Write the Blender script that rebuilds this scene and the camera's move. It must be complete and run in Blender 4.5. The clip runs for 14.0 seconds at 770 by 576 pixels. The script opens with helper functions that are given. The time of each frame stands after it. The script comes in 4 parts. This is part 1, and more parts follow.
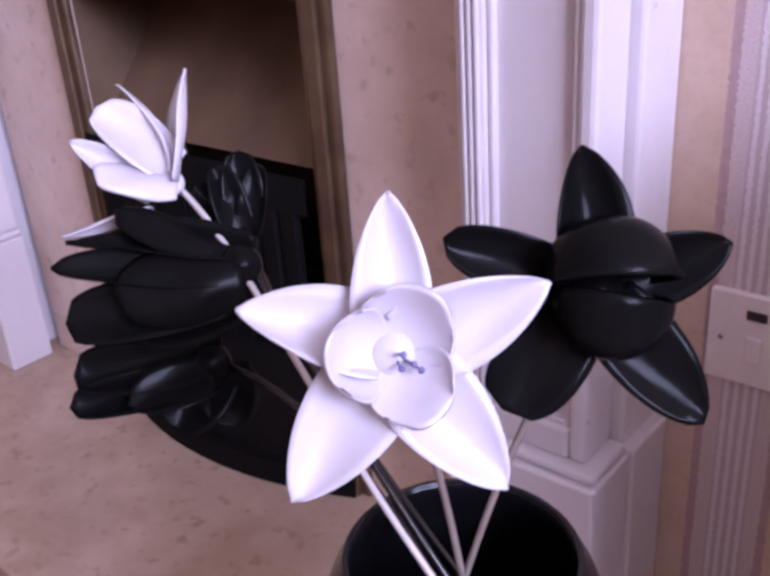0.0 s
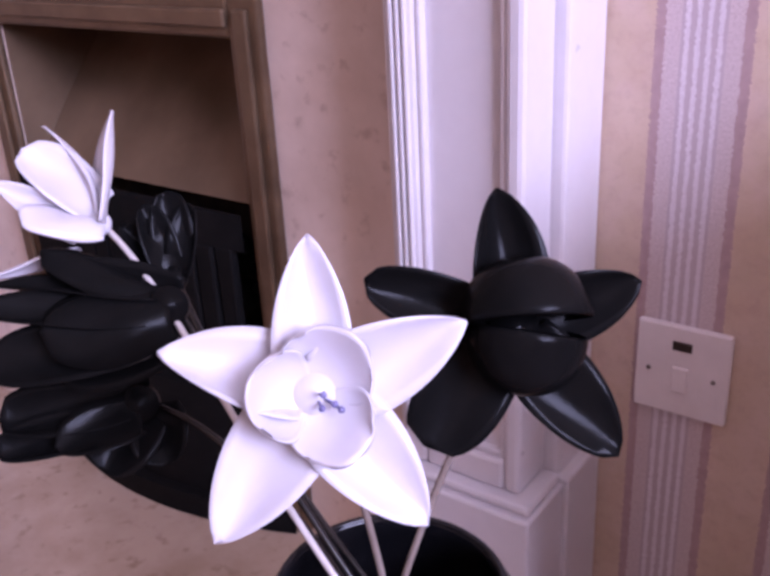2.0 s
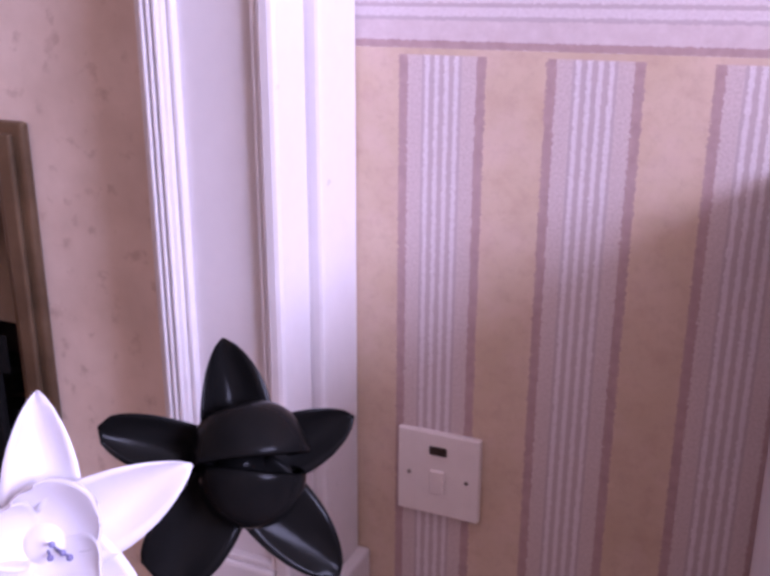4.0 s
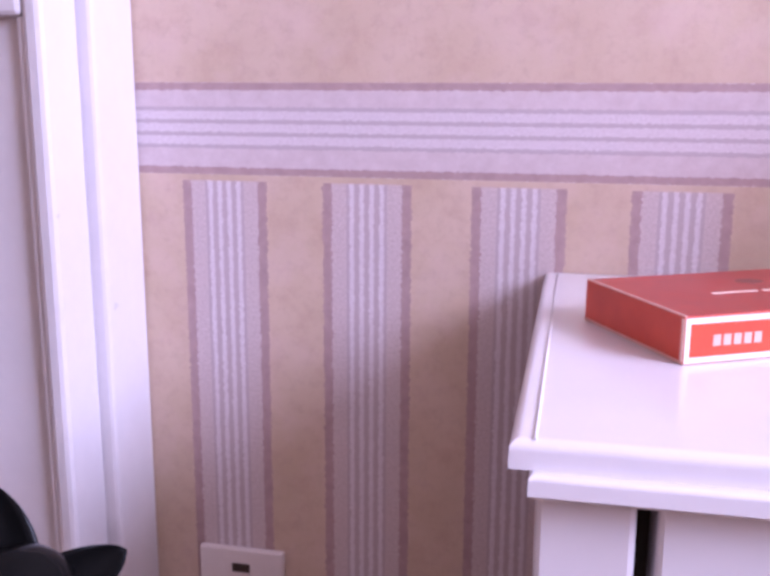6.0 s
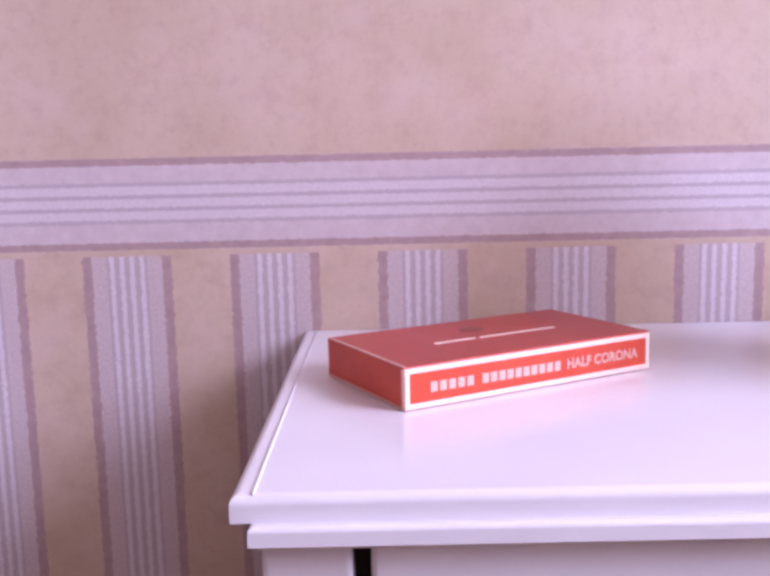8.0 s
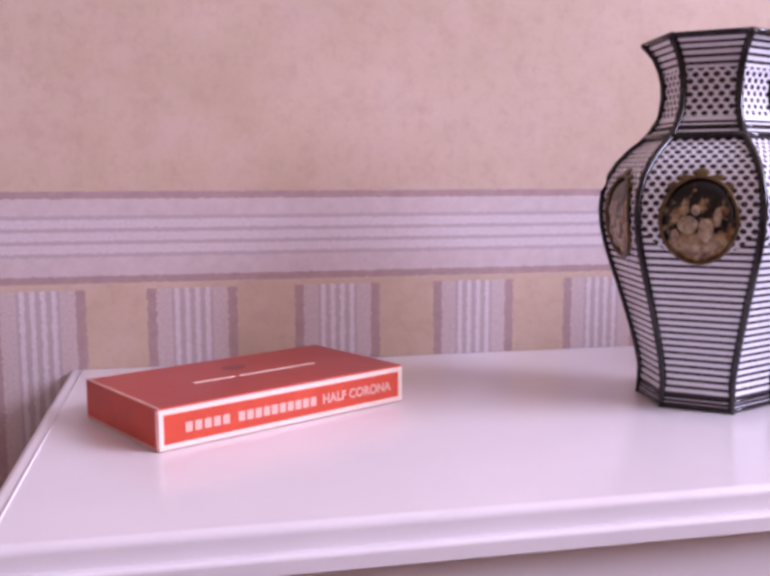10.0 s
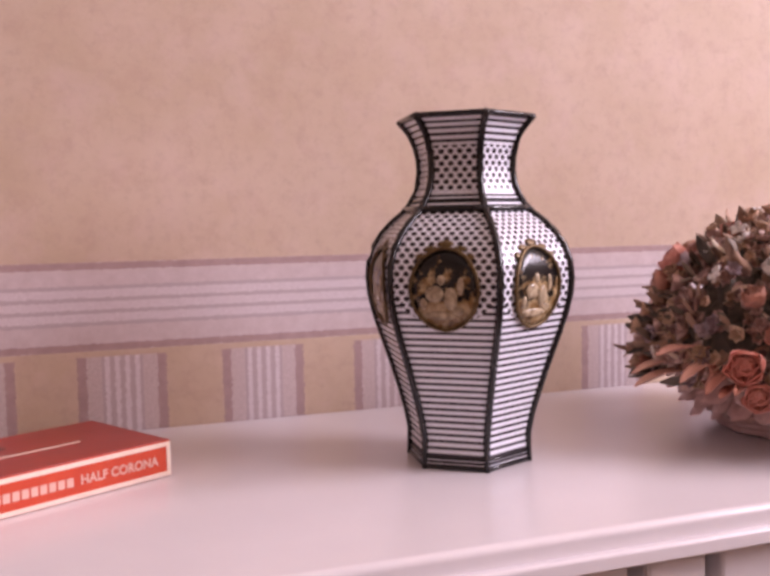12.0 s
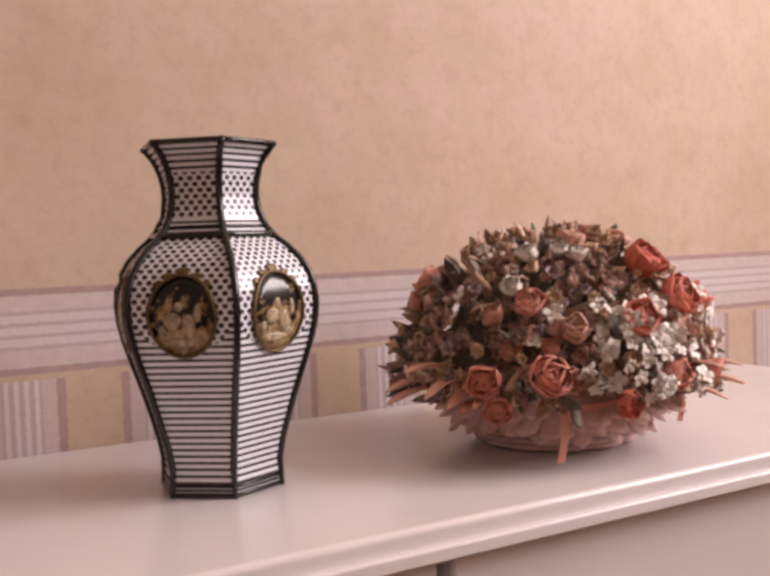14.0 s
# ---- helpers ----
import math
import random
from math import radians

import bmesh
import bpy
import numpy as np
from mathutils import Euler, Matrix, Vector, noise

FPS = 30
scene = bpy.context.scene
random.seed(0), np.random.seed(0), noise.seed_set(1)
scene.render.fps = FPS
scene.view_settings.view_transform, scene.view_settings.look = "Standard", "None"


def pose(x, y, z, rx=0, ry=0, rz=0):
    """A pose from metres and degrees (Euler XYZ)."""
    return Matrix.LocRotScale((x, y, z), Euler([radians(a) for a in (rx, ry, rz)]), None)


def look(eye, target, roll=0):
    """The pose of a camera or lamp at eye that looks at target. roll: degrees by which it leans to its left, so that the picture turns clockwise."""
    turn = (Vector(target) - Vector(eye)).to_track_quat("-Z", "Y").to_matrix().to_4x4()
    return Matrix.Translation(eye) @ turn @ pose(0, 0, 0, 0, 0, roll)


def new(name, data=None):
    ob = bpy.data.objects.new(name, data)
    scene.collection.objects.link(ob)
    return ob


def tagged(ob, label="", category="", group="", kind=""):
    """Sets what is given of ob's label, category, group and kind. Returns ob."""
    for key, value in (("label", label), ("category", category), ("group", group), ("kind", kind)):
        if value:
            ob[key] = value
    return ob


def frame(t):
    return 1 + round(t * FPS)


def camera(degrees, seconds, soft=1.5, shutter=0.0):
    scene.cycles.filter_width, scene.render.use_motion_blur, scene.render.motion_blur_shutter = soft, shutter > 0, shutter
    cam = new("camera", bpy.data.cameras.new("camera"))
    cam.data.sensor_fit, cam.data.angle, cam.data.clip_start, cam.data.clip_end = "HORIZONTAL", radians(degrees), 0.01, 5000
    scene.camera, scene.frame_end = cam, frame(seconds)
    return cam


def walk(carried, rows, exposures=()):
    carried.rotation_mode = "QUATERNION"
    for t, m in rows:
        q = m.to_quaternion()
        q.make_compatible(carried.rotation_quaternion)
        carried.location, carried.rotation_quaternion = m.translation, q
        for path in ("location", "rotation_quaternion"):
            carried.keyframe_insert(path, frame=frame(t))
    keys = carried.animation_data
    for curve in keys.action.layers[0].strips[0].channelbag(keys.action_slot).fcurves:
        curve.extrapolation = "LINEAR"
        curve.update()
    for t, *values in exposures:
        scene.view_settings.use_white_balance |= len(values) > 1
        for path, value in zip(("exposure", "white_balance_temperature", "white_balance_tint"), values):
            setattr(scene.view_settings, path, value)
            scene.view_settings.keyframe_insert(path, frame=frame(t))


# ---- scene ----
cam = camera(46.0, 14.0, soft=3.4)
PATH = [
    (0, (0.26, -0.751, 0.802), (-0.928, 0.611, -0.057), -4.1),
    (0.5, (0.26, -0.75, 0.802), (-0.926, 0.611, -0.058), -4.0),
    (1, (0.26, -0.749, 0.802), (-0.92, 0.616, -0.061), -4.2),
    (1.5, (0.263, -0.75, 0.804), (-0.897, 0.641, -0.045), -3.8),
    (2, (0.271, -0.749, 0.808), (-0.836, 0.71, 0.004), -3.1),
    (2.5, (0.279, -0.747, 0.814), (-0.769, 0.774, 0.047), -2.9),
    (3, (0.286, -0.747, 0.821), (-0.672, 0.857, 0.108), -2.5),
    (3.5, (0.298, -0.748, 0.828), (-0.578, 0.923, 0.163), -2.3),
    (3.7, (0.306, -0.754, 0.836), (-0.523, 0.946, 0.186), -1.2),
    (5.8, (0.342, -0.77, 0.859), (-0.101, 1.134, 0.437), 0.6),
    (6, (0.349, -0.775, 0.865), (-0.056, 1.141, 0.455), 0.3),
    (6.5, (0.36, -0.779, 0.869), (0.034, 1.16, 0.505), -0.1),
    (7, (0.376, -0.787, 0.875), (0.16, 1.174, 0.546), -0.8),
    (7.5, (0.39, -0.8, 0.88), (0.286, 1.172, 0.561), -1.2),
    (8, (0.403, -0.806, 0.879), (0.393, 1.171, 0.581), -1.3),
    (8.2, (0.408, -0.809, 0.879), (0.44, 1.169, 0.588), -1.1),
    (10.3, (0.45, -0.837, 0.897), (0.892, 1.099, 0.656), -0.5),
    (10.5, (0.464, -0.842, 0.901), (0.922, 1.09, 0.665), -0.9),
    (11, (0.483, -0.85, 0.914), (1.039, 1.058, 0.686), -1.1),
    (11.5, (0.497, -0.858, 0.909), (1.102, 1.041, 0.735), -0.9),
    (12, (0.513, -0.865, 0.911), (1.19, 1.011, 0.763), -1.0),
    (12.5, (0.525, -0.873, 0.912), (1.288, 0.971, 0.79), -0.9),
    (13, (0.554, -0.889, 0.916), (1.363, 0.937, 0.798), -1.0),
    (13.5, (0.569, -0.897, 0.912), (1.463, 0.889, 0.799), -1.5),
    (14, (0.583, -0.904, 0.907), (1.564, 0.836, 0.812), -2.0),
]
walk(cam, [(t, look(eye, target, roll)) for t, eye, target, roll in PATH],
     [(0.0, 0.49, 5600, 44), (3.5, 0.63, 5680, 50), (6.0, 0.53, 5550, 46), (8.2, 0.30, 5680, 43), (10.5, 0.00, 6350, 46), (12.0, -0.15, 7300, 43), (14.0, -0.43, 8300, 29)])

# ---- light ----
world = bpy.data.worlds.new("sky")
scene.world = world
world.use_nodes = True
wn = world.node_tree
sky = wn.nodes.new("ShaderNodeTexSky")
sky.sky_type, sky.sun_disc = "NISHITA", False
sky.sun_elevation, sky.sun_rotation = radians(35), radians(100)
wn.links.new(sky.outputs[0], wn.nodes["Background"].inputs[0])
wn.nodes["Background"].inputs[1].default_value = 0.1


def lamp(name, kind, m, energy, color, **more):
    data = bpy.data.lights.new(name, kind)
    data.energy, data.color = energy, color
    if "size" in more:
        data.shape, data.size, data.size_y = "RECTANGLE", more["size"][0], more["size"][1]
    ob = new(name, data)
    ob.matrix_world = m
    return ob


# the window in the east wall
WEST, EAST, SOUTH, TOP = -2.6, 2.8, -3.4, 2.75
WIN_Y, WIN_Z = (-2.25, -0.7), (1.45, 2.65)
lamp("window_light", "AREA", look((EAST + 0.05, sum(WIN_Y) / 2, sum(WIN_Z) / 2), (0.0, sum(WIN_Y) / 2, sum(WIN_Z) / 2)),
     128, (0.80, 0.89, 1.0), size=(1.50, 1.17))


# ---- materials ----
class Mat:
    """A node material with short ways to chain nodes."""

    def __init__(self, name):
        self.m = bpy.data.materials.new(name)
        self.m.use_nodes = True
        self.t = self.m.node_tree
        self.b = self.t.nodes["Principled BSDF"]

    def put(self, socket, v):
        if isinstance(v, bpy.types.NodeSocket):
            self.t.links.new(v, socket)
        elif isinstance(v, (tuple, list)) and len(v) == 3 and socket.type == "RGBA":
            socket.default_value = (*v, 1)
        else:
            socket.default_value = v

    def math(self, op, a, b=0.0, c=0.0):
        n = self.t.nodes.new("ShaderNodeMath")
        n.operation = op
        for s, v in zip(n.inputs, (a, b, c)):
            self.put(s, v)
        return n.outputs[0]

    def mix(self, f, a, b):
        n = self.t.nodes.new("ShaderNodeMix")
        n.data_type = "RGBA"
        self.put(n.inputs["Factor"], f)
        self.put(n.inputs[6], a)
        self.put(n.inputs[7], b)
        return n.outputs[2]

    def coords(self, kind="Object"):
        return self.t.nodes.new("ShaderNodeTexCoord").outputs[kind]

    def split(self, v):
        n = self.t.nodes.new("ShaderNodeSeparateXYZ")
        self.put(n.inputs[0], v)
        return n.outputs

    def noise(self, scale, detail=4.0, rough=0.55, vec=None, color=False):
        n = self.t.nodes.new("ShaderNodeTexNoise")
        self.put(n.inputs["Vector"], vec or self.coords())
        n.inputs["Scale"].default_value, n.inputs["Detail"].default_value = scale, detail
        n.inputs["Roughness"].default_value = rough
        return n.outputs["Color" if color else "Fac"]

    def ramp(self, v, lo, hi):
        n = self.t.nodes.new("ShaderNodeMapRange")
        n.clamp = True
        self.put(n.inputs[0], v)
        n.inputs[1].default_value, n.inputs[2].default_value = lo, hi
        return n.outputs[0]

    def random(self):
        return self.t.nodes.new("ShaderNodeObjectInfo").outputs["Random"]

    def bump(self, height, strength=0.3, distance=0.002):
        n = self.t.nodes.new("ShaderNodeBump")
        n.inputs["Strength"].default_value, n.inputs["Distance"].default_value = strength, distance
        self.put(n.inputs["Height"], height)
        self.t.links.new(n.outputs[0], self.b.inputs["Normal"])

    def done(self, color, rough=0.5, metal=0.0, **more):
        self.put(self.b.inputs["Base Color"], color)
        self.put(self.b.inputs["Roughness"], rough)
        self.put(self.b.inputs["Metallic"], metal)
        for k, v in more.items():
            self.put(self.b.inputs[k.replace("_", " ")], v)
        return self.m


def mottled(name, dark, light, rough=0.5, scale=30.0, metal=0.0, bump=0.15, big=4.0, **more):
    s = Mat(name)
    f = s.math("ADD", s.math("MULTIPLY", s.noise(scale), 0.6), s.math("MULTIPLY", s.noise(big), 0.4))
    f = s.ramp(f, 0.35, 0.65)
    s.bump(s.noise(scale * 6), bump, 0.001)
    r = s.math("ADD", s.math("MULTIPLY", s.noise(scale * 0.5), 0.12), rough - 0.06)
    return s.done(s.mix(f, dark, light), r, metal, **more)


STRIPE, STRIPE_W, BORDER_LOW, BORDER_TOP = 0.1325, 0.0716, 0.800, 0.8745


def wallpaper():
    """Mottled paper, a lined dado border and upright stripes under it."""
    s = Mat("wallpaper")
    at = s.coords()
    x, y, z = s.split(at)
    big, fine, grain = s.noise(9.0, 5.0, 0.6), s.noise(75.0, 5.0, 0.7), s.noise(420.0, 3.0, 0.7)
    ragged = s.math("SUBTRACT", s.noise(230.0, 2.0, 0.6), 0.5)
    tan = s.mix(s.ramp(big, 0.35, 0.66), (0.54, 0.40, 0.285), (0.62, 0.47, 0.365))
    tan = s.mix(s.math("MULTIPLY", s.ramp(fine, 0.50, 0.70), 0.55), tan, (0.47, 0.33, 0.26))
    tan = s.mix(s.math("MULTIPLY", s.ramp(s.noise(34.0, 4.0, 0.65), 0.50, 0.68), 0.40), tan, (0.46, 0.30, 0.23))
    tan = s.mix(s.math("MULTIPLY", s.ramp(s.noise(20.0, 4.0, 0.6), 0.50, 0.68), 0.36), tan, (0.66, 0.49, 0.435))
    wob = s.math("ADD", s.math("MULTIPLY", s.math("SUBTRACT", grain, 0.5), 0.006), s.math("MULTIPLY", ragged, 0.0055))
    fx = s.math("MODULO", s.math("ADD", x, STRIPE * 40 + 0.02), STRIPE)
    fx = s.math("SUBTRACT", fx, 0.02)
    fw = s.math("ADD", fx, wob)
    zw = s.math("ADD", z, s.math("MULTIPLY", wob, 0.6))
    one = lambda v, c, e: s.math("COMPARE", v, c, e)  # noqa: E731
    pale = s.mix(s.ramp(grain, 0.3, 0.7), (0.49, 0.385, 0.37), (0.64, 0.53, 0.525))
    plum = s.mix(s.ramp(fine, 0.3, 0.7), (0.37, 0.245, 0.235), (0.46, 0.32, 0.305))
    white, grey = s.mix(s.ramp(grain, 0.3, 0.7), (0.57, 0.49, 0.50), (0.73, 0.66, 0.68)), (0.45, 0.36, 0.37)
    # upright stripes
    low = s.mix(one(fw, STRIPE_W / 2, STRIPE_W / 2), tan, pale)
    low = s.mix(s.math("MULTIPLY", one(fx, STRIPE_W / 2, 0.0185), 0.7), low, grey)
    for c in (-0.0135, -0.0045, 0.0045, 0.0135):
        low = s.mix(one(s.math("ADD", fx, s.math("MULTIPLY", wob, 0.75)), STRIPE_W / 2 + c, 0.0021), low, white)
    low = s.mix(s.math("MAXIMUM", one(fw, 0.0, 0.0042), one(fw, STRIPE_W, 0.0042)), low, plum)
    # dado border
    mid = (BORDER_LOW + BORDER_TOP) / 2
    band = s.mix(s.ramp(fine, 0.3, 0.7), (0.55, 0.445, 0.44), (0.64, 0.54, 0.54))
    band = s.mix(s.math("MULTIPLY", one(z, mid + 0.001, 0.0175), 0.75), band, white)
    for c in (-0.0155, -0.0045, 0.0065, 0.0175):
        band = s.mix(s.math("MULTIPLY", one(zw, mid + c, 0.0018), 0.8), band, grey)
    band = s.mix(s.math("MAXIMUM", one(zw, BORDER_LOW, 0.0033), one(zw, BORDER_TOP, 0.0033)), band, plum)
    color = s.mix(s.math("LESS_THAN", z, BORDER_LOW - 0.009), tan, low)
    color = s.mix(one(z, mid, (BORDER_TOP - BORDER_LOW) / 2 + 0.0033), color, band)
    s.bump(s.math("ADD", fine, s.math("MULTIPLY", grain, 0.5)), 0.25, 0.0012)
    return s.done(color, 0.62)


def marble(name, a, b, c, rough):
    s = Mat(name)
    big, fine = s.noise(7.0, 6.0, 0.6), s.noise(38.0, 5.0, 0.6)
    col = s.mix(s.ramp(big, 0.38, 0.62), a, b)
    col = s.mix(s.math("MULTIPLY", s.ramp(fine, 0.57, 0.68), 0.55), col, c)
    s.bump(fine, 0.06, 0.001)
    return s.done(col, rough)


WALLPAPER = wallpaper()
PLASTER = mottled("plain_plaster", (0.52, 0.39, 0.29), (0.60, 0.46, 0.35), 0.8, 20, bump=0.1)
CEILING_PAINT = mottled("ceiling_paint", (0.66, 0.60, 0.52), (0.72, 0.66, 0.58), 0.85, 40)
CARPET = mottled("carpet", (0.13, 0.07, 0.045), (0.19, 0.105, 0.066), 0.95, 300, bump=0.8)
MARBLE = marble("beige_marble", (0.62, 0.49, 0.41), (0.75, 0.61, 0.53), (0.43, 0.30, 0.24), 0.28)
HEARTH_STONE = marble("hearth_marble", (0.44, 0.31, 0.22), (0.56, 0.42, 0.32), (0.28, 0.18, 0.115), 0.25)
WHITE_PAINT = mottled("white_gloss_paint", (0.65, 0.605, 0.62), (0.68, 0.635, 0.65), 0.30, 60, bump=0.03, big=9.0)
CABINET_PAINT = mottled("white_lacquer", (0.71, 0.67, 0.685), (0.75, 0.71, 0.725), 0.20, 10, bump=0.02)
BRONZE = mottled("brown_bronze", (0.13, 0.085, 0.05), (0.22, 0.145, 0.085), 0.38, 25, 0.6)
HOOD = mottled("fire_hood_bronze", (0.10, 0.064, 0.036), (0.19, 0.125, 0.075), 0.42, 9, 0.3)
BLACK_IRON = mottled("black_iron", (0.004, 0.004, 0.004), (0.008, 0.007, 0.007), 0.8, 60, bump=0.4, Specular_IOR_Level=0.1)
COAL = mottled("coal", (0.005, 0.005, 0.005), (0.012, 0.011, 0.011), 0.8, 90, bump=0.9, Specular_IOR_Level=0.2)
# sooted fire back; also the painted shade in the cabinet's door gaps
SOOT_AND_SHADE = mottled("soot_brick_and_gap_shade", (0.03, 0.022, 0.017), (0.07, 0.05, 0.038), 0.9, 40, bump=0.5)
WHITE_PLASTIC = mottled("white_plastic", (0.70, 0.62, 0.59), (0.76, 0.68, 0.65), 0.35, 50, bump=0.02)
DARK_PLASTIC = mottled("dark_plastic", (0.03, 0.018, 0.014), (0.05, 0.03, 0.022), 0.3, 50)
SCREW = mottled("screw_steel", (0.20, 0.17, 0.15), (0.32, 0.28, 0.26), 0.4, 200, 0.8)
PETAL_WHITE = mottled("white_petal", (0.53, 0.50, 0.54), (0.60, 0.57, 0.61), 0.33, 25, bump=0.05, Coat_Weight=0.2)
PETAL_BLACK = mottled("black_petal", (0.004, 0.004, 0.004), (0.008, 0.0075, 0.0075), 0.20, 40, bump=0.10, Specular_IOR_Level=0.05)
BEAD = mottled("blue_bead", (0.10, 0.09, 0.20), (0.22, 0.20, 0.38), 0.15, 90)
STEM = mottled("clear_brown_stem", (0.16, 0.12, 0.10), (0.26, 0.21, 0.18), 0.16, 30)
PALE_STEM = mottled("clear_pale_stem", (0.40, 0.36, 0.34), (0.54, 0.49, 0.47), 0.14, 30)
DARK_STEM = mottled("dark_stem", (0.008, 0.007, 0.006), (0.016, 0.013, 0.012), 0.25, 30)
BLACK_GLASS = mottled("black_glass", (0.004, 0.004, 0.005), (0.010, 0.009, 0.010), 0.12, 10, bump=0.02)
RED_CARD = mottled("red_card", (0.56, 0.050, 0.014), (0.66, 0.070, 0.020), 0.42, 60, bump=0.06)
DARK_RED = mottled("dark_red_card", (0.34, 0.034, 0.022), (0.42, 0.050, 0.032), 0.36, 60, bump=0.06)
CREAM = mottled("cream_print", (0.80, 0.62, 0.50), (0.88, 0.72, 0.60), 0.45, 80)
PALE_PRINT = mottled("pale_print", (0.70, 0.38, 0.30), (0.80, 0.48, 0.40), 0.45, 80)
GREY_PRINT = mottled("grey_print", (0.20, 0.055, 0.045), (0.25, 0.075, 0.06), 0.45, 80)
WINDOW_PAINT = mottled("window_paint", (0.74, 0.73, 0.72), (0.80, 0.79, 0.78), 0.4, 20)


def porcelain():
    """White glaze with printed black lines and, round the shoulder and on the neck, a lattice of dots."""
    s = Mat("printed_porcelain")
    u, arc, _ = s.split(s.coords("UV"))
    v = s.split(s.coords())[2]
    glaze = s.mix(s.ramp(s.noise(30.0), 0.3, 0.7), (0.77, 0.79, 0.88), (0.82, 0.84, 0.92))
    ink = s.mix(s.noise(160.0), (0.025, 0.021, 0.026), (0.06, 0.05, 0.055))
    line = s.math("GREATER_THAN", s.math("MODULO", s.math("ADD", arc, 1.0), 0.0053), 0.0030)
    half, pitch = 0.0046, 0.0072
    row = s.math("MODULO", s.math("FLOOR", s.math("DIVIDE", s.math("ADD", arc, 1.0), half)), 2.0)
    du = s.math("SUBTRACT", s.math("MODULO", s.math("ADD", s.math("ADD", u, 1.008), s.math("MULTIPLY", row, pitch / 2)), pitch), pitch / 2)
    dv = s.math("SUBTRACT", s.math("MODULO", s.math("ADD", arc, 1.0), half), half / 2)
    far = s.math("ADD", s.math("MULTIPLY", du, du), s.math("MULTIPLY", dv, s.math("MULTIPLY", dv, 1.4)))
    dot = s.math("LESS_THAN", far, 0.0023**2)
    d2 = s.math("ADD", s.math("POWER", s.math("DIVIDE", u, 0.046), 2.0),
                s.math("POWER", s.math("DIVIDE", s.math("SUBTRACT", v, 0.158), 0.044), 2.0))
    lattice = s.math("MAXIMUM", s.math("MAXIMUM", s.math("LESS_THAN", d2, 1.0), s.math("COMPARE", v, 0.164, 0.034)), s.math("COMPARE", v, 0.230, 0.017))
    pattern = s.math("ADD", s.math("MULTIPLY", lattice, dot), s.math("MULTIPLY", s.math("SUBTRACT", 1.0, lattice), line))
    return s.done(s.mix(pattern, glaze, ink), 0.27)


PORCELAIN = porcelain()
INK_GLAZE = mottled("black_glaze", (0.010, 0.009, 0.010), (0.022, 0.019, 0.020), 0.15, 40, bump=0.02)
GILT = mottled("gilt", (0.06, 0.036, 0.016), (0.20, 0.125, 0.05), 0.4, 140, 0.4)
PAINTED_CREAM = mottled("cream_enamel", (0.12, 0.07, 0.03), (0.62, 0.50, 0.34), 0.22, 190)


def painted_scene():
    """Small painted picture, unreadable: dark ground above, cream and brown dabs below."""
    s = Mat("painted_medallion")
    z = s.split(s.coords())[2]
    dabs = s.math("ADD", s.noise(85.0, 3.0, 0.6), s.math("MULTIPLY", s.ramp(z, 0.168, 0.112), 0.30))
    warm = s.mix(s.ramp(s.noise(140.0, 2.0), 0.4, 0.62), (0.22, 0.12, 0.045), (0.46, 0.34, 0.19))
    return s.done(s.mix(s.ramp(dabs, 0.60, 0.70), (0.010, 0.008, 0.008), warm), 0.2)


MEDAL_SCENE = painted_scene()


# ---- building helpers ----
def part(name, bm, material, parent=None, label="", smooth=False):
    me = bpy.data.meshes.new(name)
    bmesh.ops.recalc_face_normals(bm, faces=bm.faces)
    bm.to_mesh(me)
    bm.free()
    me.materials.append(material)
    if smooth:
        me.polygons.foreach_set("use_smooth", [True] * len(me.polygons))
    ob = new(name, me)
    ob.parent = parent
    if label:
        tagged(ob, label)
    return ob


def again(ob, name, m, parent):
    """Another piece on the same mesh."""
    o = new(name, ob.data)
    o.parent = parent
    if m is not None:
        o.matrix_basis = m
    return o


def thing(name, m, label, category, group="", kind=""):
    ob = new(name)
    ob.empty_display_size = 0.02
    ob.matrix_world = m
    return tagged(ob, label, category, group, kind)


def box(bm, x0, x1, y0, y1, z0, z1, bevel=0.0, seg=2):
    tmp = bmesh.new()
    bmesh.ops.create_cube(tmp, size=1, matrix=Matrix.Translation(((x0 + x1) / 2, (y0 + y1) / 2, (z0 + z1) / 2))
                          @ Matrix.Diagonal((abs(x1 - x0), abs(y1 - y0), abs(z1 - z0), 1)))
    if bevel:
        bmesh.ops.bevel(tmp, geom=tmp.edges[:], offset=bevel, segments=seg, profile=0.5, affect="EDGES")
    join(bm, tmp)
    return bm


def join(bm, other, m=None):
    if m is not None:
        bmesh.ops.transform(other, matrix=m, verts=other.verts)
    at = {v: bm.verts.new(v.co) for v in other.verts}
    for f in other.faces:
        bm.faces.new([at[v] for v in f.verts])
    other.free()


def boxed(*a, **k):
    return box(bmesh.new(), *a, **k)


def lathe(profile, n=40, m=None):
    """A turned shape from rows of radius, height."""
    bm = bmesh.new()
    rings = [[bm.verts.new((max(r, 1e-5) * math.cos(2 * math.pi * k / n), max(r, 1e-5) * math.sin(2 * math.pi * k / n), z))
              for k in range(n)] for r, z in profile]
    for a, b in zip(rings, rings[1:]):
        for k in range(n):
            bm.faces.new((a[k], a[(k + 1) % n], b[(k + 1) % n], b[k]))
    for ring in (rings[0], rings[-1]):
        bm.faces.new(ring)
    if m is not None:
        bmesh.ops.transform(bm, matrix=m, verts=bm.verts)
    return bm


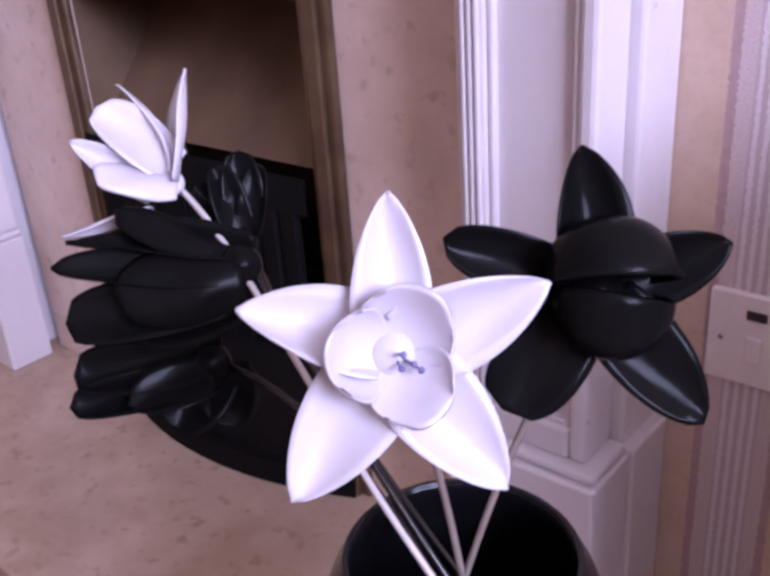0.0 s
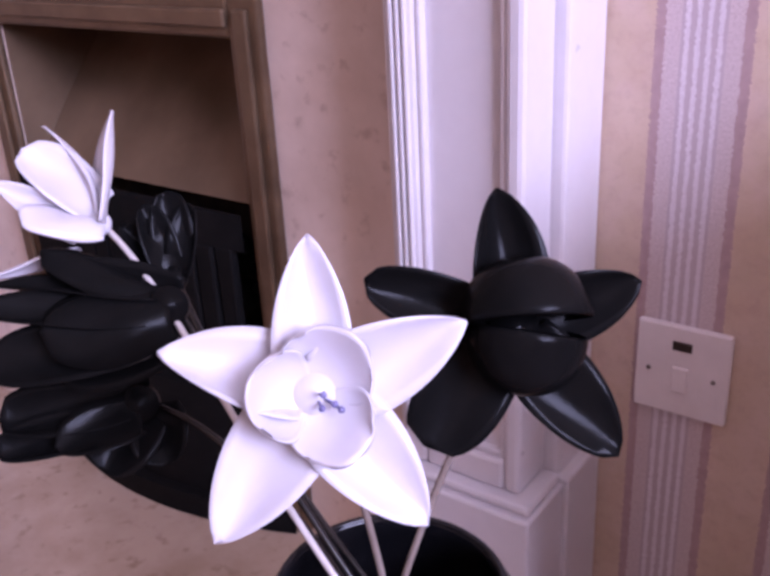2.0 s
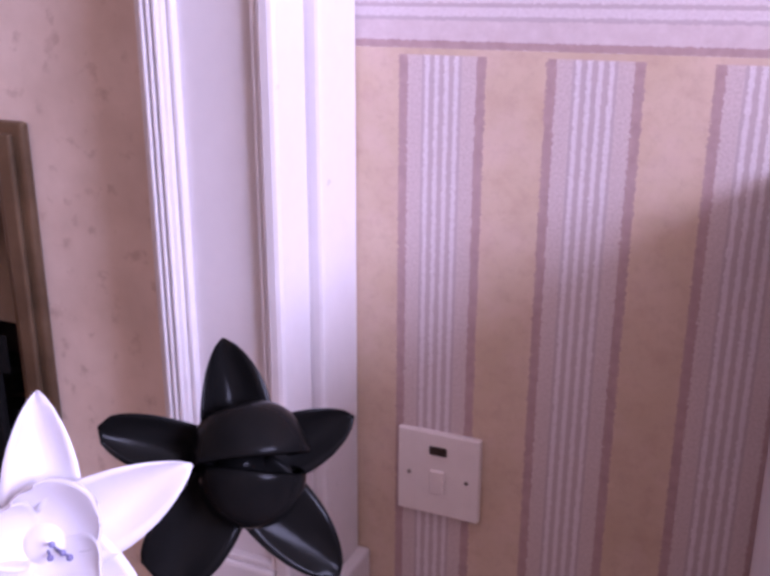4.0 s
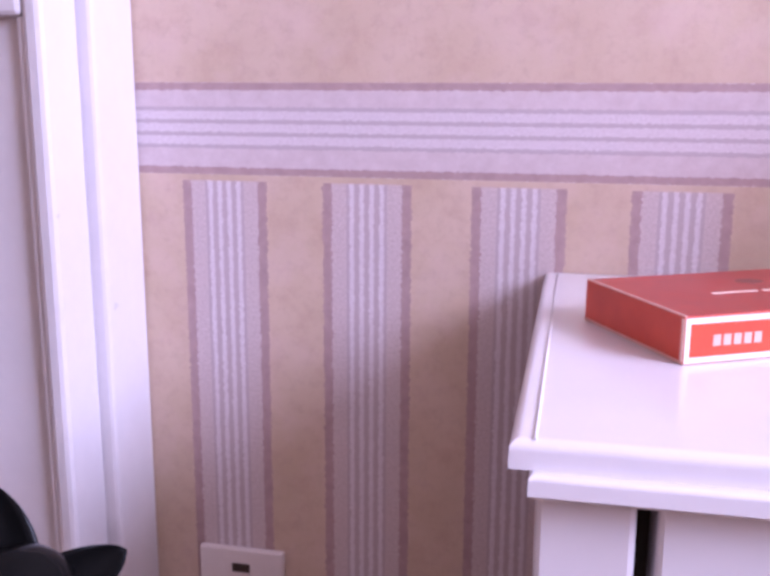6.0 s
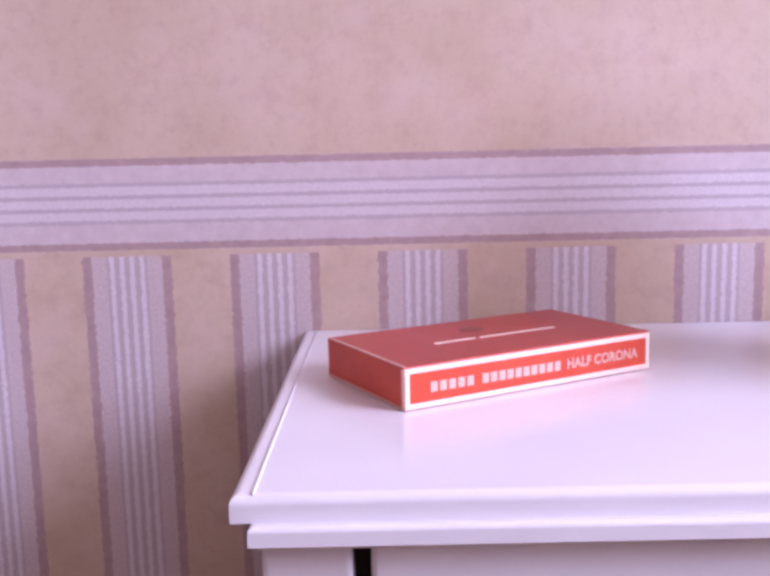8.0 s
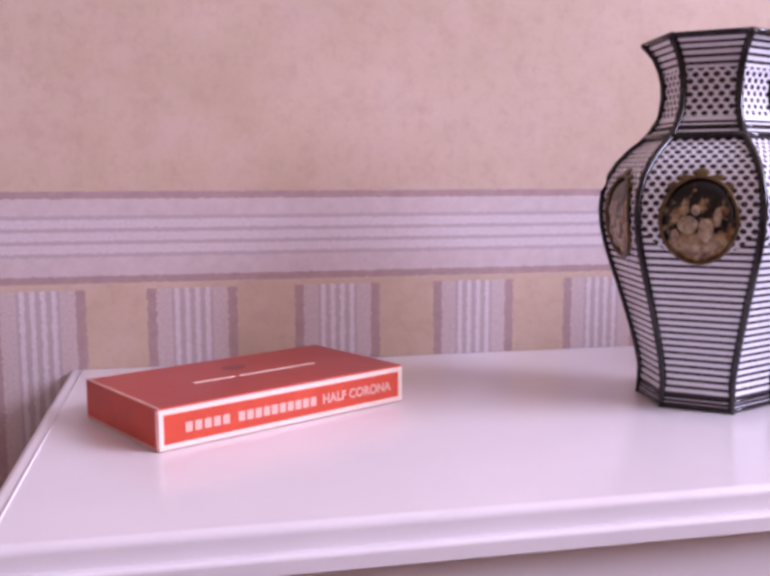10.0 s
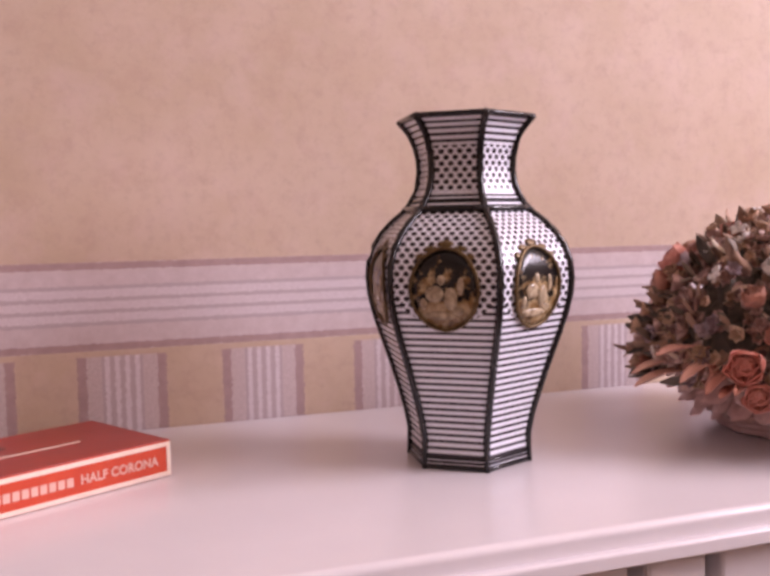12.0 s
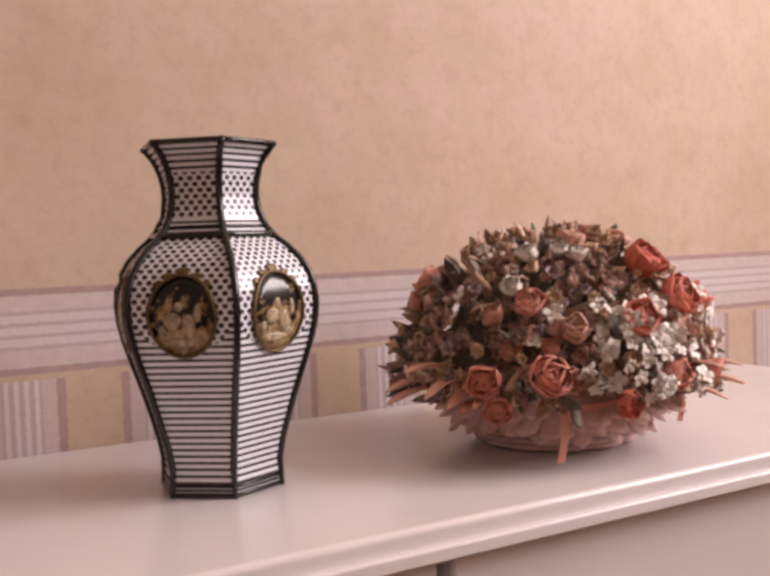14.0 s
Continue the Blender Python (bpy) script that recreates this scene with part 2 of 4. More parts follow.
def tube(points, radius, n=8, bm=None, closed=False):
    """A round rod along points; radius: one for all, or one each."""
    bm = bm or bmesh.new()
    pts = [Vector(p) for p in points]
    radii = radius if isinstance(radius, (list, tuple)) else [radius] * len(pts)
    rings = []
    for k, p in enumerate(pts):
        a = pts[k - 1] if (k or closed) else p
        b = pts[(k + 1) % len(pts)] if (k + 1 < len(pts) or closed) else p
        way = (b - a).normalized()
        side = way.cross(Vector((0.13, 0.31, 0.94))).normalized()
        up = side.cross(way)
        rings.append([bm.verts.new(p + radii[k] * (math.cos(2 * math.pi * j / n) * side + math.sin(2 * math.pi * j / n) * up))
                      for j in range(n)])
    pairs = list(zip(rings, rings[1:])) + ([(rings[-1], rings[0])] if closed else [])
    for a, b in pairs:
        for j in range(n):
            bm.faces.new((a[j], a[(j + 1) % n], b[(j + 1) % n], b[j]))
    if not closed:
        bm.faces.new(rings[0])
        bm.faces.new(rings[-1])
    return bm


def curve_points(a, b, c, d, n=14):
    """Points on a Bezier arc."""
    a, b, c, d = (Vector(p) for p in (a, b, c, d))
    out = []
    for k in range(n + 1):
        t = k / n
        out.append((1 - t) ** 3 * a + 3 * t * (1 - t) ** 2 * b + 3 * t * t * (1 - t) * c + t**3 * d)
    return out


def axes(at, x, z):
    """A pose with its x and z axes along the given ways."""
    z = Vector(z).normalized()
    x = (Vector(x) - Vector(x).dot(z) * z).normalized()
    m = Matrix((x, z.cross(x), z)).transposed().to_4x4()
    m.translation = at
    return m


# ---- the room ----
OPEN_L, OPEN_R, OPEN_T = -0.87, -0.437, 0.672
wall = bmesh.new()
box(wall, WEST, OPEN_L, 0, 0.45, 0, TOP)
box(wall, OPEN_R, EAST, 0, 0.45, 0, TOP)
box(wall, OPEN_L, OPEN_R, 0, 0.45, OPEN_T, TOP)
box(wall, OPEN_L, OPEN_R, 0.35, 0.45, 0, OPEN_T)
tagged(part("wall_north", wall, WALLPAPER), "pink beige wallpapered wall with lined dado border and stripes", "wall", kind="structure")
tagged(part("wall_south", boxed(WEST, EAST, SOUTH - 0.12, SOUTH, 0, TOP), PLASTER), "plain beige wall behind", "wall", kind="structure")
tagged(part("wall_west", boxed(WEST - 0.12, WEST, SOUTH - 0.12, 0.45, 0, TOP), PLASTER), "plain beige side wall", "wall", kind="structure")
wall = bmesh.new()
box(wall, EAST, EAST + 0.2, SOUTH - 0.12, WIN_Y[0], 0, TOP)
box(wall, EAST, EAST + 0.2, WIN_Y[1], 0.45, 0, TOP)
box(wall, EAST, EAST + 0.2, WIN_Y[0], WIN_Y[1], 0, WIN_Z[0])
box(wall, EAST, EAST + 0.2, WIN_Y[0], WIN_Y[1], WIN_Z[1], TOP)
tagged(part("wall_east", wall, PLASTER), "plain beige wall with the window", "wall", kind="structure")
tagged(part("floor", boxed(WEST - 0.12, EAST + 0.2, SOUTH - 0.12, 0.45, -0.1, 0), CARPET), "brown carpeted floor", "floor", kind="structure")
tagged(part("ceiling", boxed(WEST - 0.12, EAST + 0.2, SOUTH - 0.12, 0.45, TOP, TOP + 0.1), CEILING_PAINT), "plain white ceiling", "ceiling", kind="structure")
window = thing("window_1", pose(EAST + 0.1, sum(WIN_Y) / 2, WIN_Z[0]), "white painted window frame in the side wall", "window", kind="structure")
wy, wz = (WIN_Y[1] - WIN_Y[0]) / 2, WIN_Z[1] - WIN_Z[0]
bm = bmesh.new()
box(bm, 0.03, 0.08, -wy, wy, 0, 0.05)
box(bm, 0.03, 0.08, -wy, wy, wz - 0.05, wz)
box(bm, 0.03, 0.08, -wy, -wy + 0.05, 0.05, wz - 0.05)
box(bm, 0.03, 0.08, wy - 0.05, wy, 0.05, wz - 0.05)
part("window_frame", bm, WINDOW_PAINT, window)


# ---- fireplace ----
PANEL_Y, HEARTH_Z = -0.05, 0.05
tagged(part("hearth", boxed(-1.36, 0.05, -0.42, -0.001, 0.0, HEARTH_Z, bevel=0.004), HEARTH_STONE),
       "polished brown beige marble hearth slab before the fireplace", "hearth")
fireplace = thing("fireplace_surround", pose(-0.655, 0, HEARTH_Z), "white painted fireplace surround with beige marble back panel", "fireplace")
CX = -0.655


def lx(x):
    return x - CX


panel = bmesh.new()
P0, P1, PT = lx(-1.13), lx(-0.18), 0.915
ring = [(P0, 0.001), (lx(OPEN_L), 0.001), (lx(OPEN_L), OPEN_T - HEARTH_Z), (lx(OPEN_R), OPEN_T - HEARTH_Z), (lx(OPEN_R), 0.001), (P1, 0.001), (P1, PT), (P0, PT)]
front, back = ([panel.verts.new((x, y, z)) for x, z in ring] for y in (PANEL_Y, -0.002))
for quad in ((0, 1, 2, 7), (2, 3, 6, 7), (3, 4, 5, 6)):
    panel.faces.new([front[k] for k in quad])
    panel.faces.new([back[k] for k in quad])
for k in range(8):
    panel.faces.new((front[k], front[(k + 1) % 8], back[(k + 1) % 8], back[k]))
part("back_panel", panel, MARBLE, fireplace, "mottled beige marble back panel")

# bronze trim round the opening, mitred and bevelled
FW = 0.044
for x0, x1, z0, z1 in ((OPEN_R, OPEN_R + FW, HEARTH_Z, OPEN_T + FW), (OPEN_L - FW, OPEN_L, HEARTH_Z, OPEN_T + FW),
                       (OPEN_L, OPEN_R, OPEN_T, OPEN_T + FW)):
    bm = bmesh.new()
    box(bm, lx(x0), lx(x1), PANEL_Y - 0.012, PANEL_Y - 0.0005, z0 - HEARTH_Z + 0.001, z1 - HEARTH_Z, bevel=0.004)
    tall = z1 - z0 > x1 - x0
    inner = (lx(x0) + 0.012, lx(x1) - 0.012) if tall else (lx(x0), lx(x1))
    zz = (z0 - HEARTH_Z + 0.001, z1 - HEARTH_Z - 0.012) if tall else (z0 - HEARTH_Z + 0.012, z1 - HEARTH_Z - 0.012)
    box(bm, *inner, PANEL_Y - 0.019, PANEL_Y - 0.011, *zz, bevel=0.003)
    part("opening_trim", bm, BRONZE, fireplace, "brown bronze trim strip")


def pilaster(mirror):
    """One leg of the surround: backing board, shaft with sunk moulded panel, plinth and capital."""
    s = -1 if mirror else 1
    leg = new("leg")
    leg.parent = fireplace

    def seg(bm, x0, x1, y0, y1, z0, z1, bevel=0.0):
        a, b = sorted((s * lx(x0), s * lx(x1)))
        box(bm, a, b, y0, y1, z0, z1, bevel)

    bm = bmesh.new()
    seg(bm, -0.150, -0.045, -0.074, -0.001, 0.0, 0.985, 0.004)
    part("backing_board", bm, WHITE_PAINT, leg)
    bm = bmesh.new()
    L, R = -0.188, -0.056
    seg(bm, L + 0.004, R - 0.004, -0.118, -0.0745, 0.235, 0.9, 0.0)
    seg(bm, L, L + 0.030, -0.130, -0.0748, 0.236, 0.9, 0.005)
    seg(bm, R - 0.017, R, -0.130, -0.0748, 0.236, 0.9, 0.005)
    seg(bm, L + 0.030, R - 0.017, -0.130, -0.0748, 0.236, 0.268, 0.004)
    seg(bm, L + 0.030, R - 0.017, -0.130, -0.0748, 0.875, 0.9, 0.004)
    part("shaft", bm, WHITE_PAINT, leg)
    bm = bmesh.new()
    for k in range(3):
        x = L + 0.0105 + 0.0065 * k
        seg(bm, x - 0.0022, x + 0.0022, -0.1335, -0.129, 0.27, 0.895, 0.0015)
    seg(bm, L + 0.030, L + 0.036, -0.126, -0.117, 0.268, 0.875, 0.002)
    seg(bm, R - 0.023, R - 0.017, -0.126, -0.117, 0.268, 0.875, 0.002)
    seg(bm, L + 0.036, R - 0.023, -0.126, -0.117, 0.268, 0.275, 0.002)
    part("moulding", bm, WHITE_PAINT, leg)
    bm = bmesh.new()
    seg(bm, -0.197, -0.036, -0.150, -0.0752, 0.0005, 0.225, 0.003)
    part("plinth_block", bm, WHITE_PAINT, leg)
    bm = bmesh.new()
    seg(bm, -0.130, -0.032, -0.0751, -0.0005, 0.0, 0.229, 0.003)
    part("plinth_return", bm, WHITE_PAINT, leg)
    bm = bmesh.new()
    seg(bm, -0.192, -0.040, -0.143, -0.0753, 0.2252, 0.2355, 0.004)
    part("plinth_cap", bm, WHITE_PAINT, leg)
    bm = bmesh.new()
    seg(bm, -0.194, -0.050, -0.137, -0.0747, 0.9005, 0.918, 0.004)
    seg(bm, -0.199, -0.040, -0.146, -0.0746, 0.9185, 0.945, 0.005)
    part("capital", bm, WHITE_PAINT, leg)


pilaster(False)
pilaster(True)
bm = bmesh.new()
box(bm, lx(-1.262), lx(-0.048), -0.125, -0.0005, 0.9865, 1.10, 0.004)
box(bm, lx(-1.12), lx(-0.19), -0.118, -0.0505, 0.9155, 0.986, 0.003)
part("frieze", bm, WHITE_PAINT, fireplace)
bm = bmesh.new()
box(bm, lx(-1.31), lx(0.0), -0.175, -0.001, 1.1005, 1.13, 0.008)
part("mantel_shelf", bm, WHITE_PAINT, fireplace)

fire = thing("gas_fire", pose(CX, 0, HEARTH_Z), "black iron fire with bronze hood and coals", "fire")
W = (OPEN_R - OPEN_L) / 2
hood = bmesh.new()
for (za, ya), (zb, yb) in (((0.43, -0.035), (0.50, 0.02)), ((0.50, 0.02), (0.62, 0.12))):
    vs = [hood.verts.new(c) for c in ((-W + 0.003, ya, za), (W - 0.003, ya, za), (W - 0.003, yb, zb), (-W + 0.003, yb, zb),
                                      (-W + 0.003, ya + 0.01, za), (W - 0.003, ya + 0.01, za), (W - 0.003, yb + 0.01, zb), (-W + 0.003, yb + 0.01, zb))]
    for f in ((0, 1, 2, 3), (4, 5, 6, 7), (0, 1, 5, 4), (2, 3, 7, 6), (0, 3, 7, 4), (1, 2, 6, 5)):
        hood.faces.new([vs[k] for k in f])
part("hood", hood, HOOD, fire, "brown bronze hood")
part("cheek", boxed(-W + 0.0005, -W + 0.0025, -0.0495, 0.34, 0.0, 0.62), HOOD, fire)
part("cheek", boxed(W - 0.0025, W - 0.0005, -0.0495, 0.34, 0.0, 0.62), HOOD, fire)
part("fire_back", boxed(-W + 0.003, W - 0.003, 0.10, 0.12, 0.0, 0.47), SOOT_AND_SHADE, fire)
# bowed front casting with upright bars
bm = bmesh.new()
N = 18
for z0, z1, out in ((0.0, 0.035, 0.055), (0.035, 0.20, 0.040), (0.385, 0.43, 0.012)):
    front = []
    for k in range(N + 1):
        f = k / N * 2 - 1
        front.append((f * (W - 0.004 if z0 else W + 0.03), PANEL_Y - 0.022 - out * (1 - f * f)))
    rows = [[bm.verts.new((x, y, z)) for x, y in front] + [bm.verts.new((front[-1][0], PANEL_Y - 0.021, z)), bm.verts.new((front[0][0], PANEL_Y - 0.021, z))]
            for z in (z0 + 0.0005, z1)]
    n = len(rows[0])
    for k in range(n):
        bm.faces.new((rows[0][k], rows[0][(k + 1) % n], rows[1][(k + 1) % n], rows[1][k]))
    bm.faces.new(rows[0])
    bm.faces.new(rows[1])
    part("casting", bm, BLACK_IRON, fire)
    bm = bmesh.new()
bm.free()
for k in range(13):
    f = (k + 0.5) / 13 * 2 - 1
    p = part("slat", boxed(-0.0135, 0.0135, -0.008, 0.004, 0.199, 0.386, bevel=0.003), BLACK_IRON, fire) if k == 0 else again(p, "slat", None, fire)
    p.matrix_basis = pose(f * (W - 0.02), PANEL_Y - 0.016 - 0.016 * (1 - f * f), 0)
rnd = random.Random(5)
lump = bmesh.new()
bmesh.ops.create_icosphere(lump, subdivisions=2, radius=0.034)
for v in lump.verts:
    v.co *= 0.75 + 0.4 * noise.noise(v.co * 40)
coal = None
for k in range(26):
    m = pose(rnd.uniform(-W + 0.05, W - 0.05), rnd.uniform(-0.005, 0.06), 0.20 + rnd.uniform(0.02, 0.17), *[rnd.uniform(0, 360) for _ in range(3)])
    if coal is None:
        coal = part("coal", lump, COAL, fire)
        coal.matrix_basis = m
    else:
        again(coal, "coal", m, fire)
part("coal_bed", boxed(-W + 0.004, W - 0.004, -0.03, 0.099, 0.0, 0.23), BLACK_IRON, fire)


# ---- black vase with artificial flowers ----
MOUTH = Vector((0.060, -0.480, 0.500))
vase = thing("floor_vase", pose(MOUTH.x, MOUTH.y, 0), "tall glossy black glass floor vase with wide round mouth", "vase")
prof = [(0.062, 0.0), (0.066, 0.006), (0.060, 0.05), (0.064, 0.16), (0.078, 0.29), (0.084, 0.38), (0.078, 0.45), (0.064, 0.487),
        (0.0575, 0.497), (0.0560, 0.500), (0.0535, 0.498), (0.057, 0.486), (0.072, 0.45), (0.077, 0.38), (0.07, 0.29), (0.055, 0.16), (0.05, 0.05), (0.001, 0.04)]
part("body", lathe(prof, 56), BLACK_GLASS, vase, smooth=True)
part("rim", tube([(0.0560 * math.cos(2 * math.pi * k / 48), 0.0560 * math.sin(2 * math.pi * k / 48), 0.499) for k in range(48)], 0.0019, 8, closed=True),
     BLACK_GLASS, vase, "rounded black rim", smooth=True)


def petal(length, width, cup, curl, sharp=0.7, thick=0.0011, base=0.25, nu=12, nv=6, pinch=0.0):
    """A pointed petal along +y from the origin, hollow towards +z, with a rolled edge."""
    bm = bmesh.new()
    sides = []
    norm = 1 / max((k / 40 + base) ** 0.55 * (1 - k / 40) ** sharp for k in range(41))
    for off in (0.0, -thick):
        grid = []
        for i in range(nu + 1):
            u = i / nu
            w = width * (u + base) ** 0.55 * (1 - u) ** sharp * norm + 0.0005
            row = []
            for j in range(nv + 1):
                v = j / nv * 2 - 1
                z = cup * (v * v - 0.2) * w + curl * u**2.2 * length + pinch * (1 - abs(v)) * math.sin(math.pi * u) * width
                row.append(bm.verts.new((v * w, length * u, z + off + 0.0008 * math.sin(7 * u + 3 * v))))
            grid.append(row)
        sides.append(grid)
    top, low = sides
    for i in range(nu):
        for j in range(nv):
            bm.faces.new((top[i][j], top[i][j + 1], top[i + 1][j + 1], top[i + 1][j]))
            bm.faces.new((low[i][j], low[i + 1][j], low[i + 1][j + 1], low[i][j + 1]))
        bm.faces.new((top[i][0], top[i + 1][0], low[i + 1][0], low[i][0]))
        bm.faces.new((top[i][nv], low[i][nv], low[i + 1][nv], top[i + 1][nv]))
    for i in (0, nu):
        for j in range(nv):
            bm.faces.new((top[i][j], top[i][j + 1], low[i][j + 1], low[i][j]))
    return bm


def lobe(radius, height, span, closing, flare=0.0, ruffle=0.0, taper=0.55, thick=0.0011, nu=14, nv=20):
    """A broad cupped inner petal about the flower's axis, its middle at +y; closing: degrees by which it curls over."""
    bm = bmesh.new()
    sides = []
    for off in (0.0, thick):
        grid = []
        for i in range(nu + 1):
            u = i / nu
            th = math.radians(closing) * (0.06 + 0.94 * u)
            r = (radius - off) * math.sin(th) ** 0.85 + flare * radius * u**4
            wide = math.radians(span) / 2 * (1 - taper * u**5)
            row = []
            for j in range(nv + 1):
                v = j / nv * 2 - 1
                tuck = 1 - 0.13 * abs(v) ** 3 * (0.3 + 0.7 * u)
                z = height * (1 - math.cos(th)) / (1 - math.cos(math.radians(closing))) * (1 - 0.16 * v * v * u)
                z += ruffle * radius * u**3 * math.sin(4.3 * v + 0.7)
                row.append(bm.verts.new((r * tuck * math.sin(v * wide), r * tuck * math.cos(v * wide), z + off)))
            grid.append(row)
        sides.append(grid)
    top, low = sides
    for i in range(nu):
        for j in range(nv):
            bm.faces.new((top[i][j], top[i][j + 1], top[i + 1][j + 1], top[i + 1][j]))
            bm.faces.new((low[i][j], low[i + 1][j], low[i + 1][j + 1], low[i][j + 1]))
        bm.faces.new((top[i][0], top[i + 1][0], low[i + 1][0], low[i][0]))
        bm.faces.new((top[i][nv], low[i][nv], low[i + 1][nv], top[i + 1][nv]))
    for i in (0, nu):
        for j in range(nv):
            bm.faces.new((top[i][j], top[i][j + 1], low[i][j + 1], low[i][j]))
    return bm


def flower(label, at, petals, lobes, material, stem, stem_material, beads=False, calyx=1.0):
    """petals, in mm: base, tip, the way the hollow side faces, half width, cup, curl, bluntness.
    lobes: pose, radius, height, span, closing, flare, ruffle, taper. stem: three points down to the vase's mouth."""
    m = axes(at, R0, B0)
    ob = thing("artificial_flower", m, label, "flower", "flowers in the black vase")
    for base, tip, face, width, cup, curl, sharp in petals:
        base, tip = Vector(base) / 1000, Vector(tip) / 1000
        way = tip - base
        bm = petal(way.length, width / 1000, cup, curl, sharp=sharp, nu=16, nv=8, thick=0.0012)
        side = way.cross(Vector(face))
        p = part("petal", bm, material, ob, smooth=True)
        p.matrix_basis = axes(base, side, side.cross(way))
    for place, radius, height, span, closing, flare, ruffle, taper in lobes:
        p = part("inner_petal", lobe(radius / 1000, height / 1000, span, closing, flare, ruffle, taper), material, ob, smooth=True)
        p.matrix_basis = place
    cup = lathe([(0.001, 0.006), (0.010, 0.003), (0.011, -0.003), (0.007, -0.012), (0.003, -0.019), (0.001, -0.02)], 20, Matrix.Scale(calyx, 4))
    part("calyx", cup, material, ob, smooth=True)
    if beads:
        for x, y in ((0.0075, -0.0030), (0.0035, 0.0005), (0.0030, -0.0045), (0.0100, -0.0050)):
            rod = tube([(x * 0.4, y * 0.4, 0.003), (x, y, 0.011)], 0.0006, 6)
            tip = bmesh.new()
            bmesh.ops.create_icosphere(tip, subdivisions=2, radius=0.0014, matrix=Matrix.Translation((x, y, 0.012)))
            join(rod, tip)
            part("stamen", rod, BEAD, ob, "small dark blue bead stamens", smooth=True)
    inv = m.inverted()
    start = Vector(at) - 0.012 * calyx * m.col[2].to_3d()
    points = curve_points(start, *stem, 22)
    points.append(points[-1] + (points[-1] - points[-2]).normalized() * 0.14)
    part("stem", tube([inv @ p for p in points], 0.0018, 8), stem_material, ob, "thin glossy stem", smooth=True)
    return ob


R0, U0, B0 = Vector((0.772, 0.632, -0.065)), Vector((-0.227, 0.370, 0.901)), Vector((0.594, -0.681, 0.430))
FRONT = (0, 0, 1)
# the white star facing the room
flower("glossy white artificial star flower fully open with ruffled cup", (0.0686, -0.5297, 0.6358),
       [((0, 3, 0), (-2, 60, 3), FRONT, 14.8, 0.45, 0.04, 0.82), ((-3, 1, 0), (-58, 17, 2), (-0.12, 0.5, 0.85), 16.5, 0.75, -0.02, 0.86),
        ((3, 2, 0), (57.5, 27, 1), (0.1, -0.2, 1), 17.0, 0.5, 0.05, 0.84), ((2, -3, 0), (42, -50, 0), (0.12, 0.1, 1), 17.5, 0.45, 0.03, 0.80),
        ((-2, -3, 0), (-37.5, -55, 0), (0.0, 0.2, 1), 18.0, 0.4, 0.0, 0.80)],
       [(pose(0, 0, 0.0015, 0, 0, -28), 21.5, 17, 158, 92, 0.26, 0.07, 0.55), (pose(0, 0, 0.0015, 0, 0, -146), 21, 17, 140, 88, 0.30, 0.10, 0.55),
        (pose(0, 0, 0.0015, 0, 0, 88), 20.5, 20, 150, 98, 0.20, 0.06, 0.55)],
       PETAL_WHITE, ((0.0441, -0.4868, 0.5876), (0.0540, -0.4862, 0.5516), (0.0635, -0.4869, 0.5025)), STEM, beads=True)
# the black star beside it
flower("glossy black artificial star flower with domed centre petals", (0.1110, -0.4527, 0.6410),
       [((-2, 4, 0), (-7, 57, 3), (0.12, 0.1, 1), 15.8, 0.85, 0.04, 0.74), ((-6, 1, 0), (-61, 21, 0), (0.05, -0.2, 1), 12.5, 0.5, 0.06, 0.48),
        ((6, 2, 0), (51.5, 19.5, 2), (-0.1, -0.25, 1), 14.5, 0.5, 0.10, 0.72), ((3, -5, 0), (42.5, -53, 0), FRONT, 16.0, 0.3, 0.02, 0.66),
        ((-5, -5, 0), (-37, -48, 0), FRONT, 17.5, 0.3, -0.06, 0.34)],
       [(pose(0, 0.0275, 0.008, 76, 0, 5), 26.5, 28, 310, 98, 0.05, 0.05, 0.1), (pose(0.001, -0.0265, 0.006, -80, 0, -6) @ pose(0, 0, 0, 0, 0, 180), 24.5, 28, 310, 96, 0.0, 0.05, 0.1)],
       PETAL_BLACK, ((0.0829, -0.4390, 0.5864), (0.0718, -0.4547, 0.5536), (0.0655, -0.4789, 0.5006)), STEM)
# the white half-open one
flower("glossy white artificial flower half open seen from its side", (-0.1252, -0.4747, 0.6531),
       [((2, 0, 0), (7, 61, -2), (-0.90, 0.08, 0.42), 13.0, 0.5, 0.02, 0.80), ((0, 4, -6), (-7, 57, -12), (-1, -0.1, 0.12), 10.0, 0.3, 0.48, 0.80),
        ((0, 8, -2), (-40, 40, 2), (0.2, 0.45, 0.9), 14.5, 0.4, -0.02, 0.40), ((-8, -6, 2), (-52, 21, 6), (0.2, 0.2, 0.95), 8.5, 0.6, 0.03, 0.72),
        ((4, -1, 4), (-35, 5, 20), (0.25, 0.62, 0.55), 12.5, -0.35, 0.0, 0.32),
        ((-12, -13, -8), (-60, -29.5, -4), (0.30, -0.92, 0.24), 7.0, 0.3, 0.0, 0.80)],
       [], PETAL_WHITE, ((-0.0812, -0.4730, 0.6314), (-0.0082, -0.5005, 0.5684), (0.0479, -0.4984, 0.5058)), PALE_STEM, calyx=0.6)
